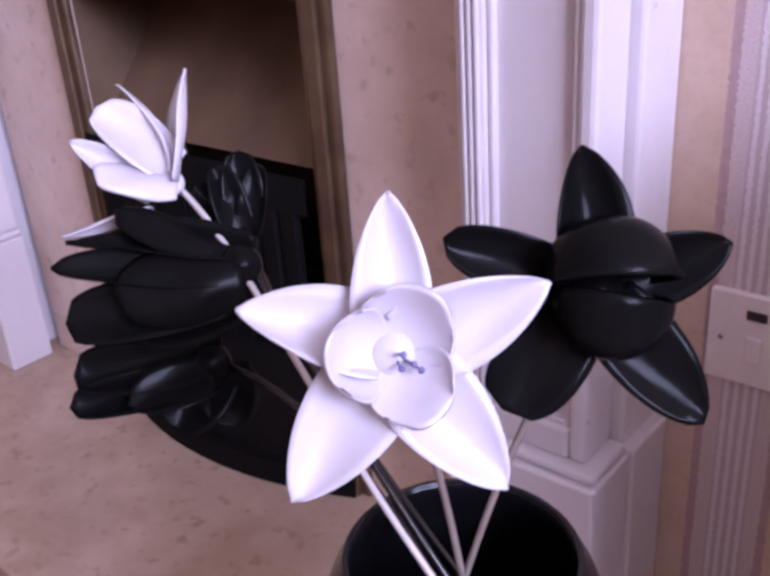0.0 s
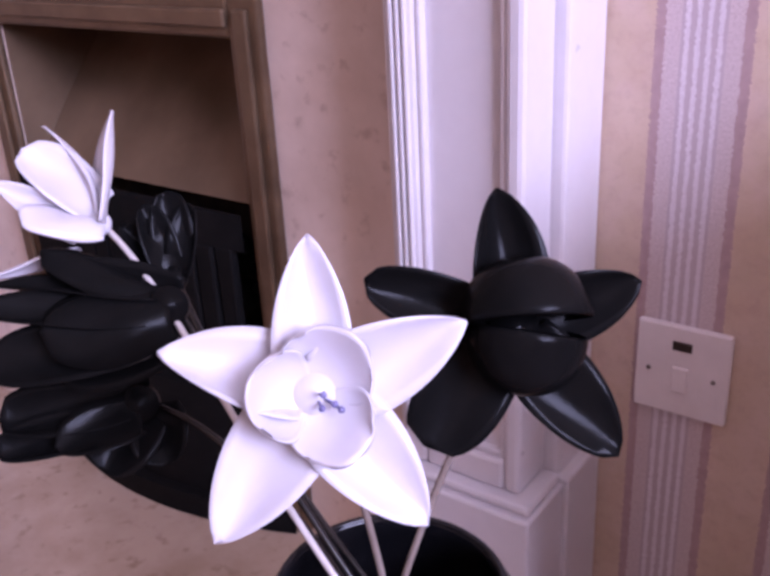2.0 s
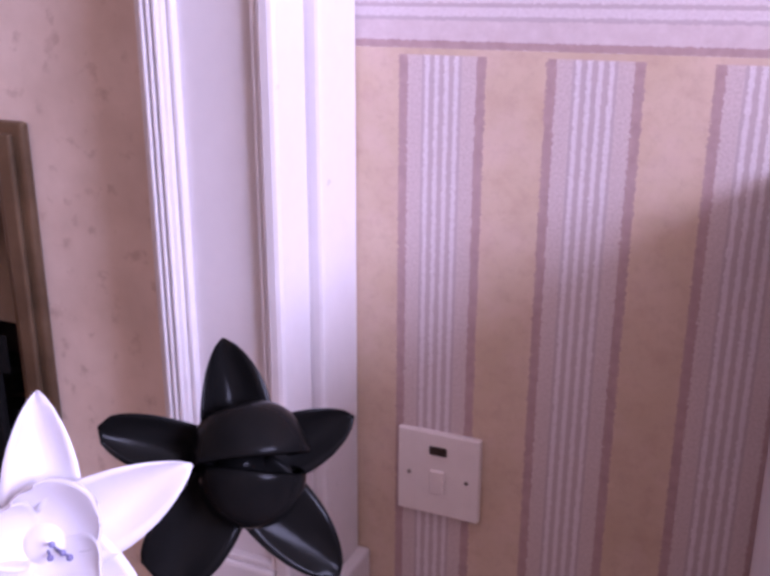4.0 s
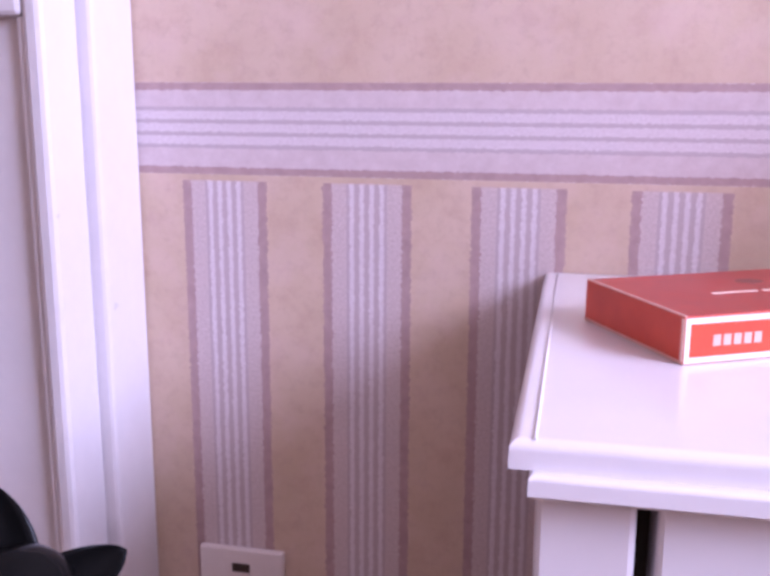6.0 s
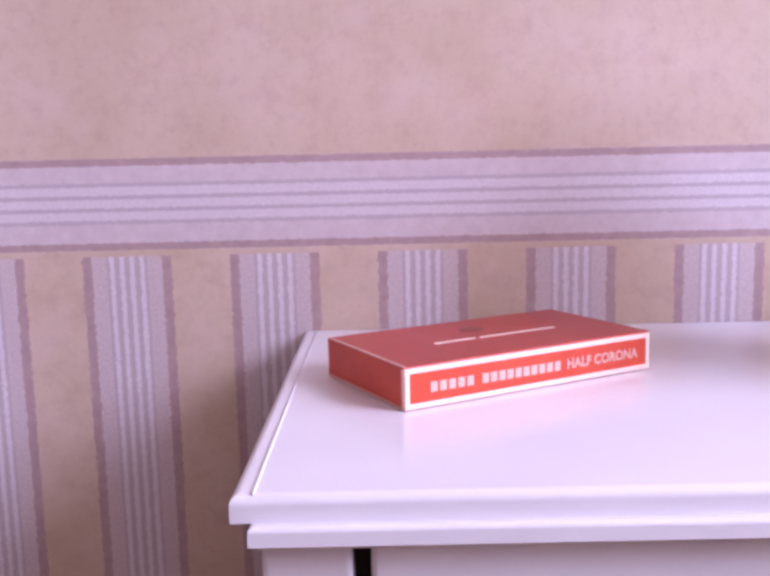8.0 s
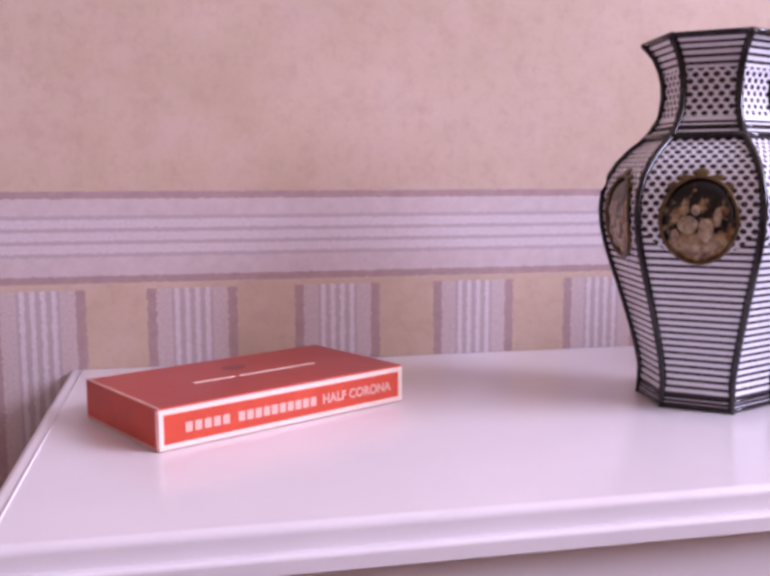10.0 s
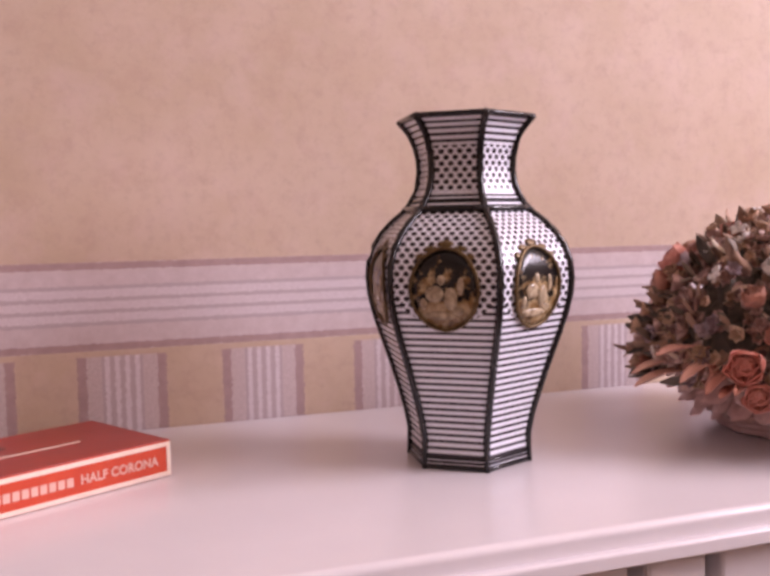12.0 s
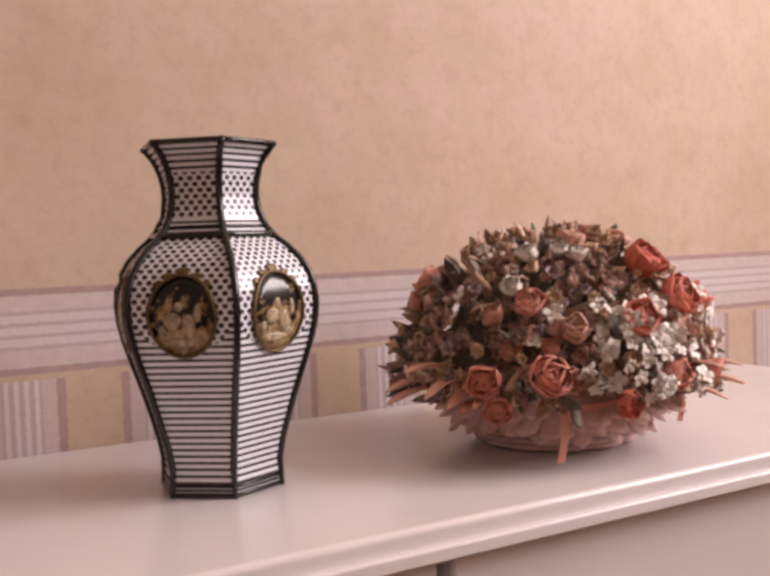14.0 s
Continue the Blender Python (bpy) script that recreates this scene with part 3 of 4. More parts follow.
# black ones behind
flower("glossy black artificial flower turned to the side, petals half open", (-0.0727, -0.4796, 0.6193),
       [((0, 2, -2), (-64, 31, 0), (0.2, 0.55, 0.8), 11.5, -0.4, -0.06, 0.42), ((-4, 6, -6), (-92, 14, -8), (0.12, 0.80, 0.45), 13.0, 0.4, -0.02, 0.95),
        ((2, -3, 4), (-60, -12, 16), (-0.12, 0.30, 0.95), 22.0, -0.45, -0.05, 0.42), ((-10, -6, 0), (-94, -5, 4), (0.05, 0.70, 0.7), 13.0, 0.6, 0.06, 0.55),
        ((-8, -16, 2), (-89, -29, 4), (0.0, 0.25, 0.95), 16.0, 0.4, -0.05, 0.32), ((2, -8, -8), (-62, -24, -14), FRONT, 26.0, 0.4, 0.0, 0.35),
        ((6, 0, -8), (-62, 9, -14), FRONT, 20.0, 0.4, 0.0, 0.40)],
       [], PETAL_BLACK, ((-0.0548, -0.4754, 0.6028), (-0.0018, -0.4883, 0.5556), (0.0508, -0.4910, 0.5019)), DARK_STEM)
flower("glossy black artificial flower drooping low", (-0.0941, -0.4920, 0.5609),
       [((4, 4, -6), (-60, 8, -8), FRONT, 20.0, 0.4, 0.0, 0.40), ((-4, 0, 0), (-73, -8, 0), (0.0, 0.4, 0.9), 15.0, 0.6, 0.05, 0.32),
        ((-6, -8, 0), (-74, -25, 2), (0.1, 0.4, 0.9), 12.0, 0.6, 0.06, 0.40), ((2, -6, 6), (-40, -19, 18), (-0.1, 0.5, 0.85), 15.0, 0.4, -0.05, 0.55),
        ((4, -4, -4), (-22, -34, 0), FRONT, 18.0, 0.4, 0.0, 0.40), ((8, 0, -6), (12, -34, -2), FRONT, 16.0, 0.4, 0.0, 0.45)],
       [], PETAL_BLACK, ((-0.0596, -0.4778, 0.5590), (-0.0021, -0.4765, 0.5281), (0.0452, -0.4882, 0.4908)), DARK_STEM)
flower("glossy black artificial flower bud standing upright behind", (-0.1386, -0.4190, 0.5985),
       [((0, 0, 0), (-4, 53, 0), FRONT, 13.0, 0.4, 0.03, 0.42), ((-2, 0, 2), (-18, 44, 4), (0.3, 0.1, 0.9), 11.0, 0.5, 0.03, 0.48),
        ((2, 0, 2), (9, 45, 2), (-0.3, 0.1, 0.9), 10.0, 0.5, 0.03, 0.48), ((-2, 0, -2), (-31, 34, -3), FRONT, 10.0, 0.5, 0.03, 0.55)],
       [], PETAL_BLACK, ((-0.1008, -0.4420, 0.5797), (-0.0197, -0.4704, 0.5388), (0.0443, -0.4749, 0.4898)), DARK_STEM, calyx=0.7)


# ---- switch on the wall ----
switch = thing("wall_switch", pose(0.0445, 0, 0.388), "white plastic fused switch plate with dark indicator on the wallpaper", "switch")
part("plate", boxed(-0.043, 0.043, -0.0085, -0.0005, -0.0455, 0.0455, bevel=0.002), WHITE_PLASTIC, switch)
part("rocker", boxed(-0.0075, 0.0075, -0.0125, -0.0086, -0.020, 0.006, bevel=0.0015), WHITE_PLASTIC, switch)
part("indicator", boxed(-0.009, 0.009, -0.0100, -0.0086, 0.022, 0.031, bevel=0.0006), DARK_PLASTIC, switch, "dark indicator window")
for x in (-0.030, 0.030):
    bm = lathe([(0.0022, 0.0), (0.0022, 0.0007), (0.0014, 0.0012)], 14, pose(x, -0.0086, -0.002, 90))
    part("screw", bm, SCREW, switch, smooth=True)


# ---- white cabinet ----
def rounded_slab(x0, x1, y0, y1, z0, z1, radius):
    """A board whose front and end edges are rounded over along their upper side."""
    bm = bmesh.new()
    steps = [(0.006, z0), (0.0, z0)]
    steps += [(radius * (1 - math.cos(math.radians(a))), z1 - radius + radius * math.sin(math.radians(a))) for a in range(0, 91, 15)]
    rings = [[bm.verts.new(c) for c in ((x0 + d, y0 + d, z), (x1 - d, y0 + d, z), (x1 - d, y1, z), (x0 + d, y1, z))] for d, z in steps]
    for a, b in zip(rings, rings[1:]):
        for k in range(4):
            bm.faces.new((a[k], a[(k + 1) % 4], b[(k + 1) % 4], b[k]))
    bm.faces.new(rings[0])
    bm.faces.new(rings[-1])
    return bm


C0, C1, CT, CF = 0.325, 1.66, 0.72, -0.403
cabinet = thing("cabinet", pose(C0, 0, 0), "long white lacquered cabinet with moulded top edge against the wall", "cabinet")
bm = rounded_slab(0.0, C1 - C0, CF + 0.004, -0.001, 0.7064, CT, 0.0050)
part("top", bm, CABINET_PAINT, cabinet, "glossy white cabinet top")
bm = rounded_slab(0.009, C1 - C0, CF - 0.002, -0.001, 0.6968, 0.7063, 0.0026)
part("moulding", bm, CABINET_PAINT, cabinet, "rounded white edge moulding")
bm = tube([(0.0112, CF + 0.0065, CT + 0.0002), (0.0112, -0.2, CT + 0.0002), (0.0112, -0.004, CT + 0.0002)], 0.0008, 8)
part("edge_bead", bm, CABINET_PAINT, cabinet, smooth=True)
bm = boxed(0.010, C1 - C0, CF + 0.009, -0.001, 0.690, 0.6966, bevel=0.002)
part("fillet", bm, CABINET_PAINT, cabinet)
bm = bmesh.new()
box(bm, 0.012, C1 - C0, CF + 0.060, -0.001, 0.06, 0.6898)
part("body", bm, CABINET_PAINT, cabinet)
part("base", boxed(0.03, C1 - C0 - 0.01, CF + 0.05, -0.01, 0.0, 0.0598), CABINET_PAINT, cabinet)
for a, b, name in ((0.337, 0.382, "stile"), (0.391, 0.789, "door"), (0.799, 0.848, "stile"), (0.862, 0.909, "stile"), (0.921, 1.32, "door"), (1.33, 1.655, "door")):
    part(name, boxed(a - C0, b - C0, CF + 0.017, CF + 0.0570, 0.062, 0.6895, bevel=0.003), CABINET_PAINT, cabinet)
# no cabinet part: a dark sheet added to paint shade into the gaps
part("gap_board", boxed(0.016, C1 - C0 - 0.004, CF + 0.0575, CF + 0.0599, 0.061, 0.6896), SOOT_AND_SHADE, cabinet, "dark sheet standing in for the shade in the door gaps")


# ---- cigar box ----
BW, BD, BH = 0.2025, 0.110, 0.0275
cigars = thing("cigar_box", pose(0.4105, -0.2655, CT, 0, 0, 28.6), "red cardboard cigar box with cream edges lying on the cabinet", "box")
part("carton", boxed(0, BW, 0, BD, 0.0002, BH, bevel=0.0007), RED_CARD, cigars)
part("lid_face", boxed(0.0012, BW - 0.0012, 0.0012, BD - 0.0012, BH - 0.0002, BH + 0.0006), DARK_RED, cigars, "dark red lid")
bm = bmesh.new()
e = 0.0033
box(bm, 0.0005, BW - 0.0005, -0.0005, 0.0001, 0.0008, 0.0008 + e)
box(bm, 0.0005, BW - 0.0005, -0.0005, 0.0001, BH - 0.0008 - e, BH - 0.0008)
box(bm, 0.0005, 0.0005 + e, -0.0005, 0.0001, 0.0008 + e, BH - 0.0008 - e)
box(bm, BW - 0.0005 - e, BW - 0.0005, -0.0005, 0.0001, 0.0008 + e, BH - 0.0008 - e)
part("front_border", bm, CREAM, cigars, "cream printed border")
bm = bmesh.new()
box(bm, -0.0005, 0.0001, 0.0008, BD - 0.001, 0.0006, 0.0022)
box(bm, -0.0005, 0.0001, 0.0003, 0.0024, 0.0022, BH - 0.0008)
box(bm, 0.0002, 0.0014, 0.0004, BD - 0.0005, BH + 0.0000, BH + 0.0009)
part("side_border", bm, PALE_PRINT, cigars)
first = None
for a, b, n in ((0.019, 0.053, 5), (0.058, 0.123, 10)):
    for k in range(n):
        if first is None:
            first = part("printed_bar", boxed(0, 0.0050, -0.0004, 0.0001, 0.0100, 0.0164), PALE_PRINT, cigars, "unlettered pale printed bar")
        else:
            again(first, "printed_bar", pose(a + (b - a) / n * k, 0, 0), cigars)
first.matrix_basis = pose(0.019, 0, 0)
text = bpy.data.curves.new("lettering", "FONT")
text.body, text.size, text.extrude = "HALF CORONA", 0.0095, 0.0002
text.offset = 0.00022
text.align_x, text.align_y, text.space_character = "LEFT", "CENTER", 1.02
shown = new("lettering_source", text)
deps = bpy.context.evaluated_depsgraph_get()
me = bpy.data.meshes.new_from_object(shown.evaluated_get(deps))
bpy.data.objects.remove(shown)
letters = new("lettering", me)
me.materials.clear()
me.materials.append(PALE_PRINT)
letters.parent = cigars
letters.matrix_basis = pose(0.127, -0.0003, 0.0132, 90) @ Matrix.Diagonal((0.94, 1, 1, 1))
bm = bmesh.new()
box(bm, 0.052, 0.085, 0.047, 0.0497, BH + 0.0005, BH + 0.0009)
box(bm, 0.089, 0.155, 0.047, 0.0497, BH + 0.0005, BH + 0.0009)
part("lid_bar", bm, CREAM, cigars, "pale printed line")
bm = lathe([(0.010, 0.0), (0.010, 0.0004), (0.009, 0.0005)], 24, pose(0.10, 0.075, BH + 0.0005) @ Matrix.Diagonal((1.0, 0.7, 1, 1)))
part("emblem", bm, GREY_PRINT, cigars, "faint oval emblem")


# ---- hexagonal porcelain vase ----
HEX = [(0.0490, 0.0), (0.0485, 0.009), (0.0478, 0.022), (0.0510, 0.038), (0.0560, 0.055), (0.0615, 0.072), (0.0670, 0.088), (0.0725, 0.103),
       (0.0775, 0.118), (0.0808, 0.132), (0.0820, 0.145), (0.0808, 0.158), (0.0765, 0.170), (0.0700, 0.180), (0.0610, 0.189), (0.0520, 0.196),
       (0.0465, 0.202), (0.0415, 0.210), (0.0383, 0.219), (0.0370, 0.229), (0.0376, 0.239), (0.0400, 0.249), (0.0445, 0.259), (0.0500, 0.266), (0.0540, 0.270)]


def radius_at(z):
    return float(np.interp(z, [h for _, h in HEX], [r for r, _ in HEX]))


urn = thing("hexagonal_vase", pose(0.8185, -0.2095, CT, 0, 0, -98), "hexagonal white porcelain vase with printed black lines and oval medallions", "vase")
COS30 = math.cos(math.pi / 6)


def face_point(k, u, z, out=0.0):
    """A point on the k-th side: u metres from its middle line, at a height."""
    a = math.radians(60 * k + 30)
    d = radius_at(z) * COS30 + out
    return (d * math.cos(a) - u * math.sin(a), d * math.sin(a) + u * math.cos(a), z)


for k in range(6):
    bm = bmesh.new()
    uv = bm.loops.layers.uv.new("UVMap")
    rows = []
    nu, arc, last = 6, 0.0, HEX[0]
    for r, z in HEX:
        arc, last = arc + math.hypot(r - last[0], z - last[1]), (r, z)
        rows.append([(bm.verts.new(face_point(k, (j / nu - 0.5) * r, z)), ((j / nu - 0.5) * r, arc)) for j in range(nu + 1)])
    inner = [[(bm.verts.new(face_point(k, s * (r - 0.0046) * 0.5, z, -0.004)), (0, 0.0015)) for s in (-1, 1)] for r, z in HEX[:-7:-1]]
    quads = []
    for a, b in zip(rows, rows[1:]):
        quads += [(a[j], a[j + 1], b[j + 1], b[j]) for j in range(nu)]
    quads.append((*rows[-1], inner[0][1], inner[0][0]))
    quads += [(a[0], a[1], b[1], b[0]) for a, b in zip(inner, inner[1:])]
    foot = (bm.verts.new((0, 0, 0.0)), (0, 0))
    quads.append((foot, *rows[0][::-1]))
    for q in quads:
        f = bm.faces.new([v for v, _ in q])
        for loop, (_, c) in zip(f.loops, q):
            loop[uv].uv = c
    part("side_panel", bm, PORCELAIN, urn, smooth=False)
for k in range(6):
    a = math.radians(60 * k)
    pts = [((r + 0.0004) * math.cos(a), (r + 0.0004) * math.sin(a), z) for r, z in HEX]
    part("corner_rib", tube(pts, [0.0028 if z > 0.02 else 0.0022 for _, z in HEX], 8), INK_GLAZE, urn, "raised black corner line", smooth=True)
for z, thick in ((0.199, 0.0030), (0.2055, 0.0014), (0.009, 0.0013), (0.0025, 0.0017), (0.2695, 0.0018)):
    r = radius_at(z) + 0.0006
    pts = []
    for k in range(6):
        p, q = (Vector((r * math.cos(math.radians(60 * j)), r * math.sin(math.radians(60 * j)), z)) for j in (k, k + 1))
        pts += [p.lerp(q, f) for f in (0.0, 0.25, 0.5, 0.75)]
    part("ring", tube(pts, thick, 8, closed=True), INK_GLAZE, urn, "black ring", smooth=True)


def oval(k, cu, cz, ru, rz, out, dome=0.0, n=28, rings=4):
    bm = bmesh.new()
    mid = bm.verts.new(face_point(k, cu, cz, out + dome))
    loops = []
    for i in range(1, rings + 1):
        f = i / rings
        loops.append([bm.verts.new(face_point(k, cu + ru * f * math.cos(2 * math.pi * j / n), cz + rz * f * math.sin(2 * math.pi * j / n),
                                              out + dome * (1 - f * f))) for j in range(n)])
    edge = [bm.verts.new(face_point(k, cu + ru * math.cos(2 * math.pi * j / n), cz + rz * math.sin(2 * math.pi * j / n), -0.001)) for j in range(n)]
    for j in range(n):
        bm.faces.new((mid, loops[0][j], loops[0][(j + 1) % n]))
        for a, b in zip(loops + [edge], loops[1:] + [edge]):
            if a is not b:
                bm.faces.new((a[j], a[(j + 1) % n], b[(j + 1) % n], b[j]))
    return bm


for k in range(6):
    medal = part("medallion", oval(k, 0, 0.1405, 0.0255, 0.0300, 0.0012, 0.001), MEDAL_SCENE, urn, "dark oval painted medallion", smooth=True)
    rim = tube([face_point(k, 0.0255 * math.cos(2 * math.pi * j / 40), 0.1405 + 0.030 * math.sin(2 * math.pi * j / 40), 0.0018) for j in range(40)],
               0.0014, 6, closed=True)
    part("gilt_rim", rim, GILT, medal, "gilt rim", smooth=True)
    for cu, cz, ru, rz in ((-0.007, 0.1375, 0.0070, 0.0062), (0.005, 0.1335, 0.0050, 0.0085), (-0.002, 0.1475, 0.0030, 0.0036), (0.0125, 0.1430, 0.0025, 0.0065), (-0.003, 0.1215, 0.0130, 0.0032), (0.010, 0.1250, 0.0045, 0.0030), (-0.0155, 0.1300, 0.0026, 0.0045)):
        part("painted_dab", oval(k, cu, cz, ru, rz, 0.0024, 0.0003, 14, 2), PAINTED_CREAM, medal, smooth=True)
    swag = bmesh.new()
    for cu, cz, ru, rz in ((0, 0.1735, 0.006, 0.0026), (-0.011, 0.1700, 0.005, 0.0020), (0.011, 0.1700, 0.005, 0.0020), (-0.019, 0.1640, 0.003, 0.0024), (0.019, 0.1640, 0.003, 0.0024)):
        join(swag, oval(k, cu, cz, ru, rz, 0.0014, 0.0004, 12, 2))
    part("gilt_swag", swag, GILT, medal, "gilt garland over the medallion", smooth=True)


# ---- dried flower arrangement ----
def varied(name, colors, rough=0.7, bump=0.4):
    s = Mat(name)
    f = s.random()
    col = s.mix(f, colors[0], colors[1])
    col = s.mix(s.math("MULTIPLY", s.ramp(s.noise(120.0), 0.4, 0.7), 0.55), col, colors[2])
    s.bump(s.noise(500.0), bump, 0.0008)
    return s.done(col, rough)


ROSE = varied("dried_rose", ((0.76, 0.19, 0.13), (0.88, 0.42, 0.34), (0.66, 0.16, 0.11)))
PINK = varied("dried_pink", ((0.66, 0.28, 0.21), (0.76, 0.46, 0.36), (0.54, 0.24, 0.19)))
STATICE = varied("dried_white", ((0.90, 0.85, 0.81), (0.93, 0.89, 0.86), (0.84, 0.75, 0.70)))
STRAW = varied("dried_straw", ((0.52, 0.30, 0.20), (0.82, 0.60, 0.42), (0.40, 0.22, 0.16)))
MAUVE = varied("dried_mauve", ((0.42, 0.29, 0.32), (0.56, 0.44, 0.48), (0.30, 0.20, 0.21)))
LEAF = varied("dried_leaf", ((0.13, 0.10, 0.075), (0.21, 0.165, 0.13), (0.07, 0.055, 0.042)))
WICKER = mottled("pink_wicker", (0.66, 0.40, 0.38), (0.80, 0.58, 0.56), 0.6, 90, bump=0.5)
FRILL = varied("paper_frill", ((0.70, 0.42, 0.38), (0.86, 0.66, 0.62), (0.56, 0.28, 0.24)), 0.6)
RIBBON = mottled("pink_ribbon", (0.55, 0.20, 0.14), (0.68, 0.30, 0.22), 0.4, 40)

bouquet = thing("dried_flower_basket", pose(1.14, -0.235, CT), "domed dried flower arrangement in a low pink basket", "flowers")
DOME, DC = Vector((0.149, 0.136, 0.128)), Vector((0, 0, 0.066))
# woven bowl: hoops over uprights
basket = new("basket")
basket.parent = bouquet
for k in range(9):
    z = 0.004 + 0.0062 * k
    r = 0.066 + 0.034 * (z / 0.056) ** 0.7
    pts = [((r + 0.0018 * math.cos(12 * a + math.pi * k)) * math.cos(a), (r + 0.0018 * math.cos(12 * a + math.pi * k)) * math.sin(a), z)
           for a in (2 * math.pi * j / 72 for j in range(72))]
    part("cane_hoop", tube(pts, 0.0032, 6, closed=True), WICKER, basket, smooth=True)
stake = part("stake", tube([(0.066, 0, 0.001), (0.085, 0, 0.03), (0.101, 0, 0.06)], 0.0022, 6), WICKER, basket, smooth=True)
for k in range(1, 24):
    again(stake, "stake", pose(0, 0, 0, 0, 0, 15 * k), basket)
part("basket_floor", lathe([(0.001, 0.0005), (0.068, 0.0005), (0.068, 0.006), (0.001, 0.006)], 32), WICKER, basket)


def strip(points, width, thick=0.0008):
    bm = bmesh.new()
    rows = []
    for p, w in points:
        p, w = Vector(p), Vector(w).normalized() * width / 2
        nrm = Vector((0, -thick, 0))
        rows.append([bm.verts.new(c) for c in (p - w, p + w, p + w + nrm, p - w + nrm)])
    for a, b in zip(rows, rows[1:]):
        for k in range(4):
            bm.faces.new((a[k], a[(k + 1) % 4], b[(k + 1) % 4], b[k]))
    bm.faces.new(rows[0])
    bm.faces.new(rows[-1])
    return bm


part("ribbon", strip([((-0.066, -0.085, 0.052), (0, 0, 1)), ((-0.072, -0.095, 0.050), (0, 0.2, 1)), ((-0.073, -0.101, 0.045), (1, 0, 0)), ((-0.074, -0.101, 0.024), (1, 0, 0)),
                      ((-0.076, -0.098, 0.004), (1, 0, 0))], 0.008), RIBBON, bouquet, "hanging pink ribbon end")
part("ribbon", strip([((-0.066, -0.100, 0.046), (0, 0, 1)), ((-0.03, -0.108, 0.048), (0, 0, 1)), ((0.0, -0.113, 0.052), (0, 0, 1))], 0.006), RIBBON, bouquet, "pink ribbon band")
part("ribbon", strip([((0.045, -0.108, 0.055), (1, 0, 0)), ((0.046, -0.116, 0.042), (1, 0, 0)), ((0.044, -0.114, 0.026), (1, 0, 0))], 0.006), RIBBON, bouquet, "hanging pink ribbon end")
core = bmesh.new()
bmesh.ops.create_icosphere(core, subdivisions=4, radius=1.0)
for v in core.verts:
    f = 0.72 + 0.10 * noise.noise(v.co * 5) + 0.10 * noise.noise(v.co * 16)
    v.co = Vector((v.co.x * DOME.x * f, v.co.y * DOME.y * f, max(v.co.z * DOME.z * f, -0.025))) + DC
part("moss_core", core, LEAF, bouquet, "brown moss filling")


def on_dome(az, el, out=1.0):
    a, e = math.radians(az), math.radians(el)
    d = Vector((math.cos(e) * math.cos(a), math.cos(e) * math.sin(a), math.sin(e)))
    at = Vector((d.x * DOME.x, d.y * DOME.y, d.z * DOME.z)) * out + DC
    nrm = Vector((d.x / DOME.x, d.y / DOME.y, d.z / DOME.z)).normalized()
    return at, nrm


def rose_mesh(size, seed):
    """A dried rose head: overlapping cupped petals wound round a bud."""
    rnd = random.Random(seed)
    bm = bmesh.new()
    for k in range(18):
        f = k / 17
        p = petal(size * (0.72 + 0.22 * f), size * (0.38 + 0.26 * f), 0.75, 0.26 - 0.18 * f, sharp=0.2, thick=0.0007, base=0.3, nu=8, nv=6)
        join(bm, p, pose(0, 0, 0, 0, 0, 137.5 * k + rnd.uniform(-12, 12)) @ pose(0, 0.04 * size + 0.10 * size * f, 0, 88 - 34 * f + rnd.uniform(-6, 6), 0, 0))
    heart = bmesh.new()
    bmesh.ops.create_icosphere(heart, subdivisions=2, radius=size * 0.40, matrix=Matrix.Translation((0, 0, size * 0.36)))
    join(bm, heart)
    for v in bm.verts:
        v.co += 0.10 * size * noise.noise_vector(v.co * (2.2 / size) + Vector((seed, 0, 0)))
    return bm


def blossom_mesh(size, n, seed, opening=35):
    rnd = random.Random(seed)
    bm = bmesh.new()
    for k in range(n):
        p = petal(size, size * 0.29, 0.5, 0.1, sharp=0.35, thick=0.0005, base=0.2, nu=4, nv=2)
        join(bm, p, pose(0, 0, 0, 0, 0, 360 / n * k + rnd.uniform(-14, 14)) @ pose(0, 0.0008, 0, opening + rnd.uniform(-14, 14), 0, 0))
    eye = bmesh.new()
    bmesh.ops.create_icosphere(eye, subdivisions=1, radius=size * 0.24, matrix=Matrix.Translation((0, 0, size * 0.12)))
    join(bm, eye)
    return bm


rnd = random.Random(11)


def plant(ob, name, az, el, out, size=1.0, tilt=20):
    at, nrm = on_dome(az, el, out)
    m = axes(at, (rnd.uniform(-1, 1), rnd.uniform(-1, 1), rnd.uniform(-0.3, 0.3)), nrm)
    m = m @ pose(0, 0, 0, rnd.uniform(-tilt, tilt), rnd.uniform(-tilt, tilt), 0) @ Matrix.Scale(size, 4)
    if ob.get("placed") is None:
        ob["placed"] = 1
        ob.matrix_basis = m
        return ob
    return again(ob, name, m, bouquet)


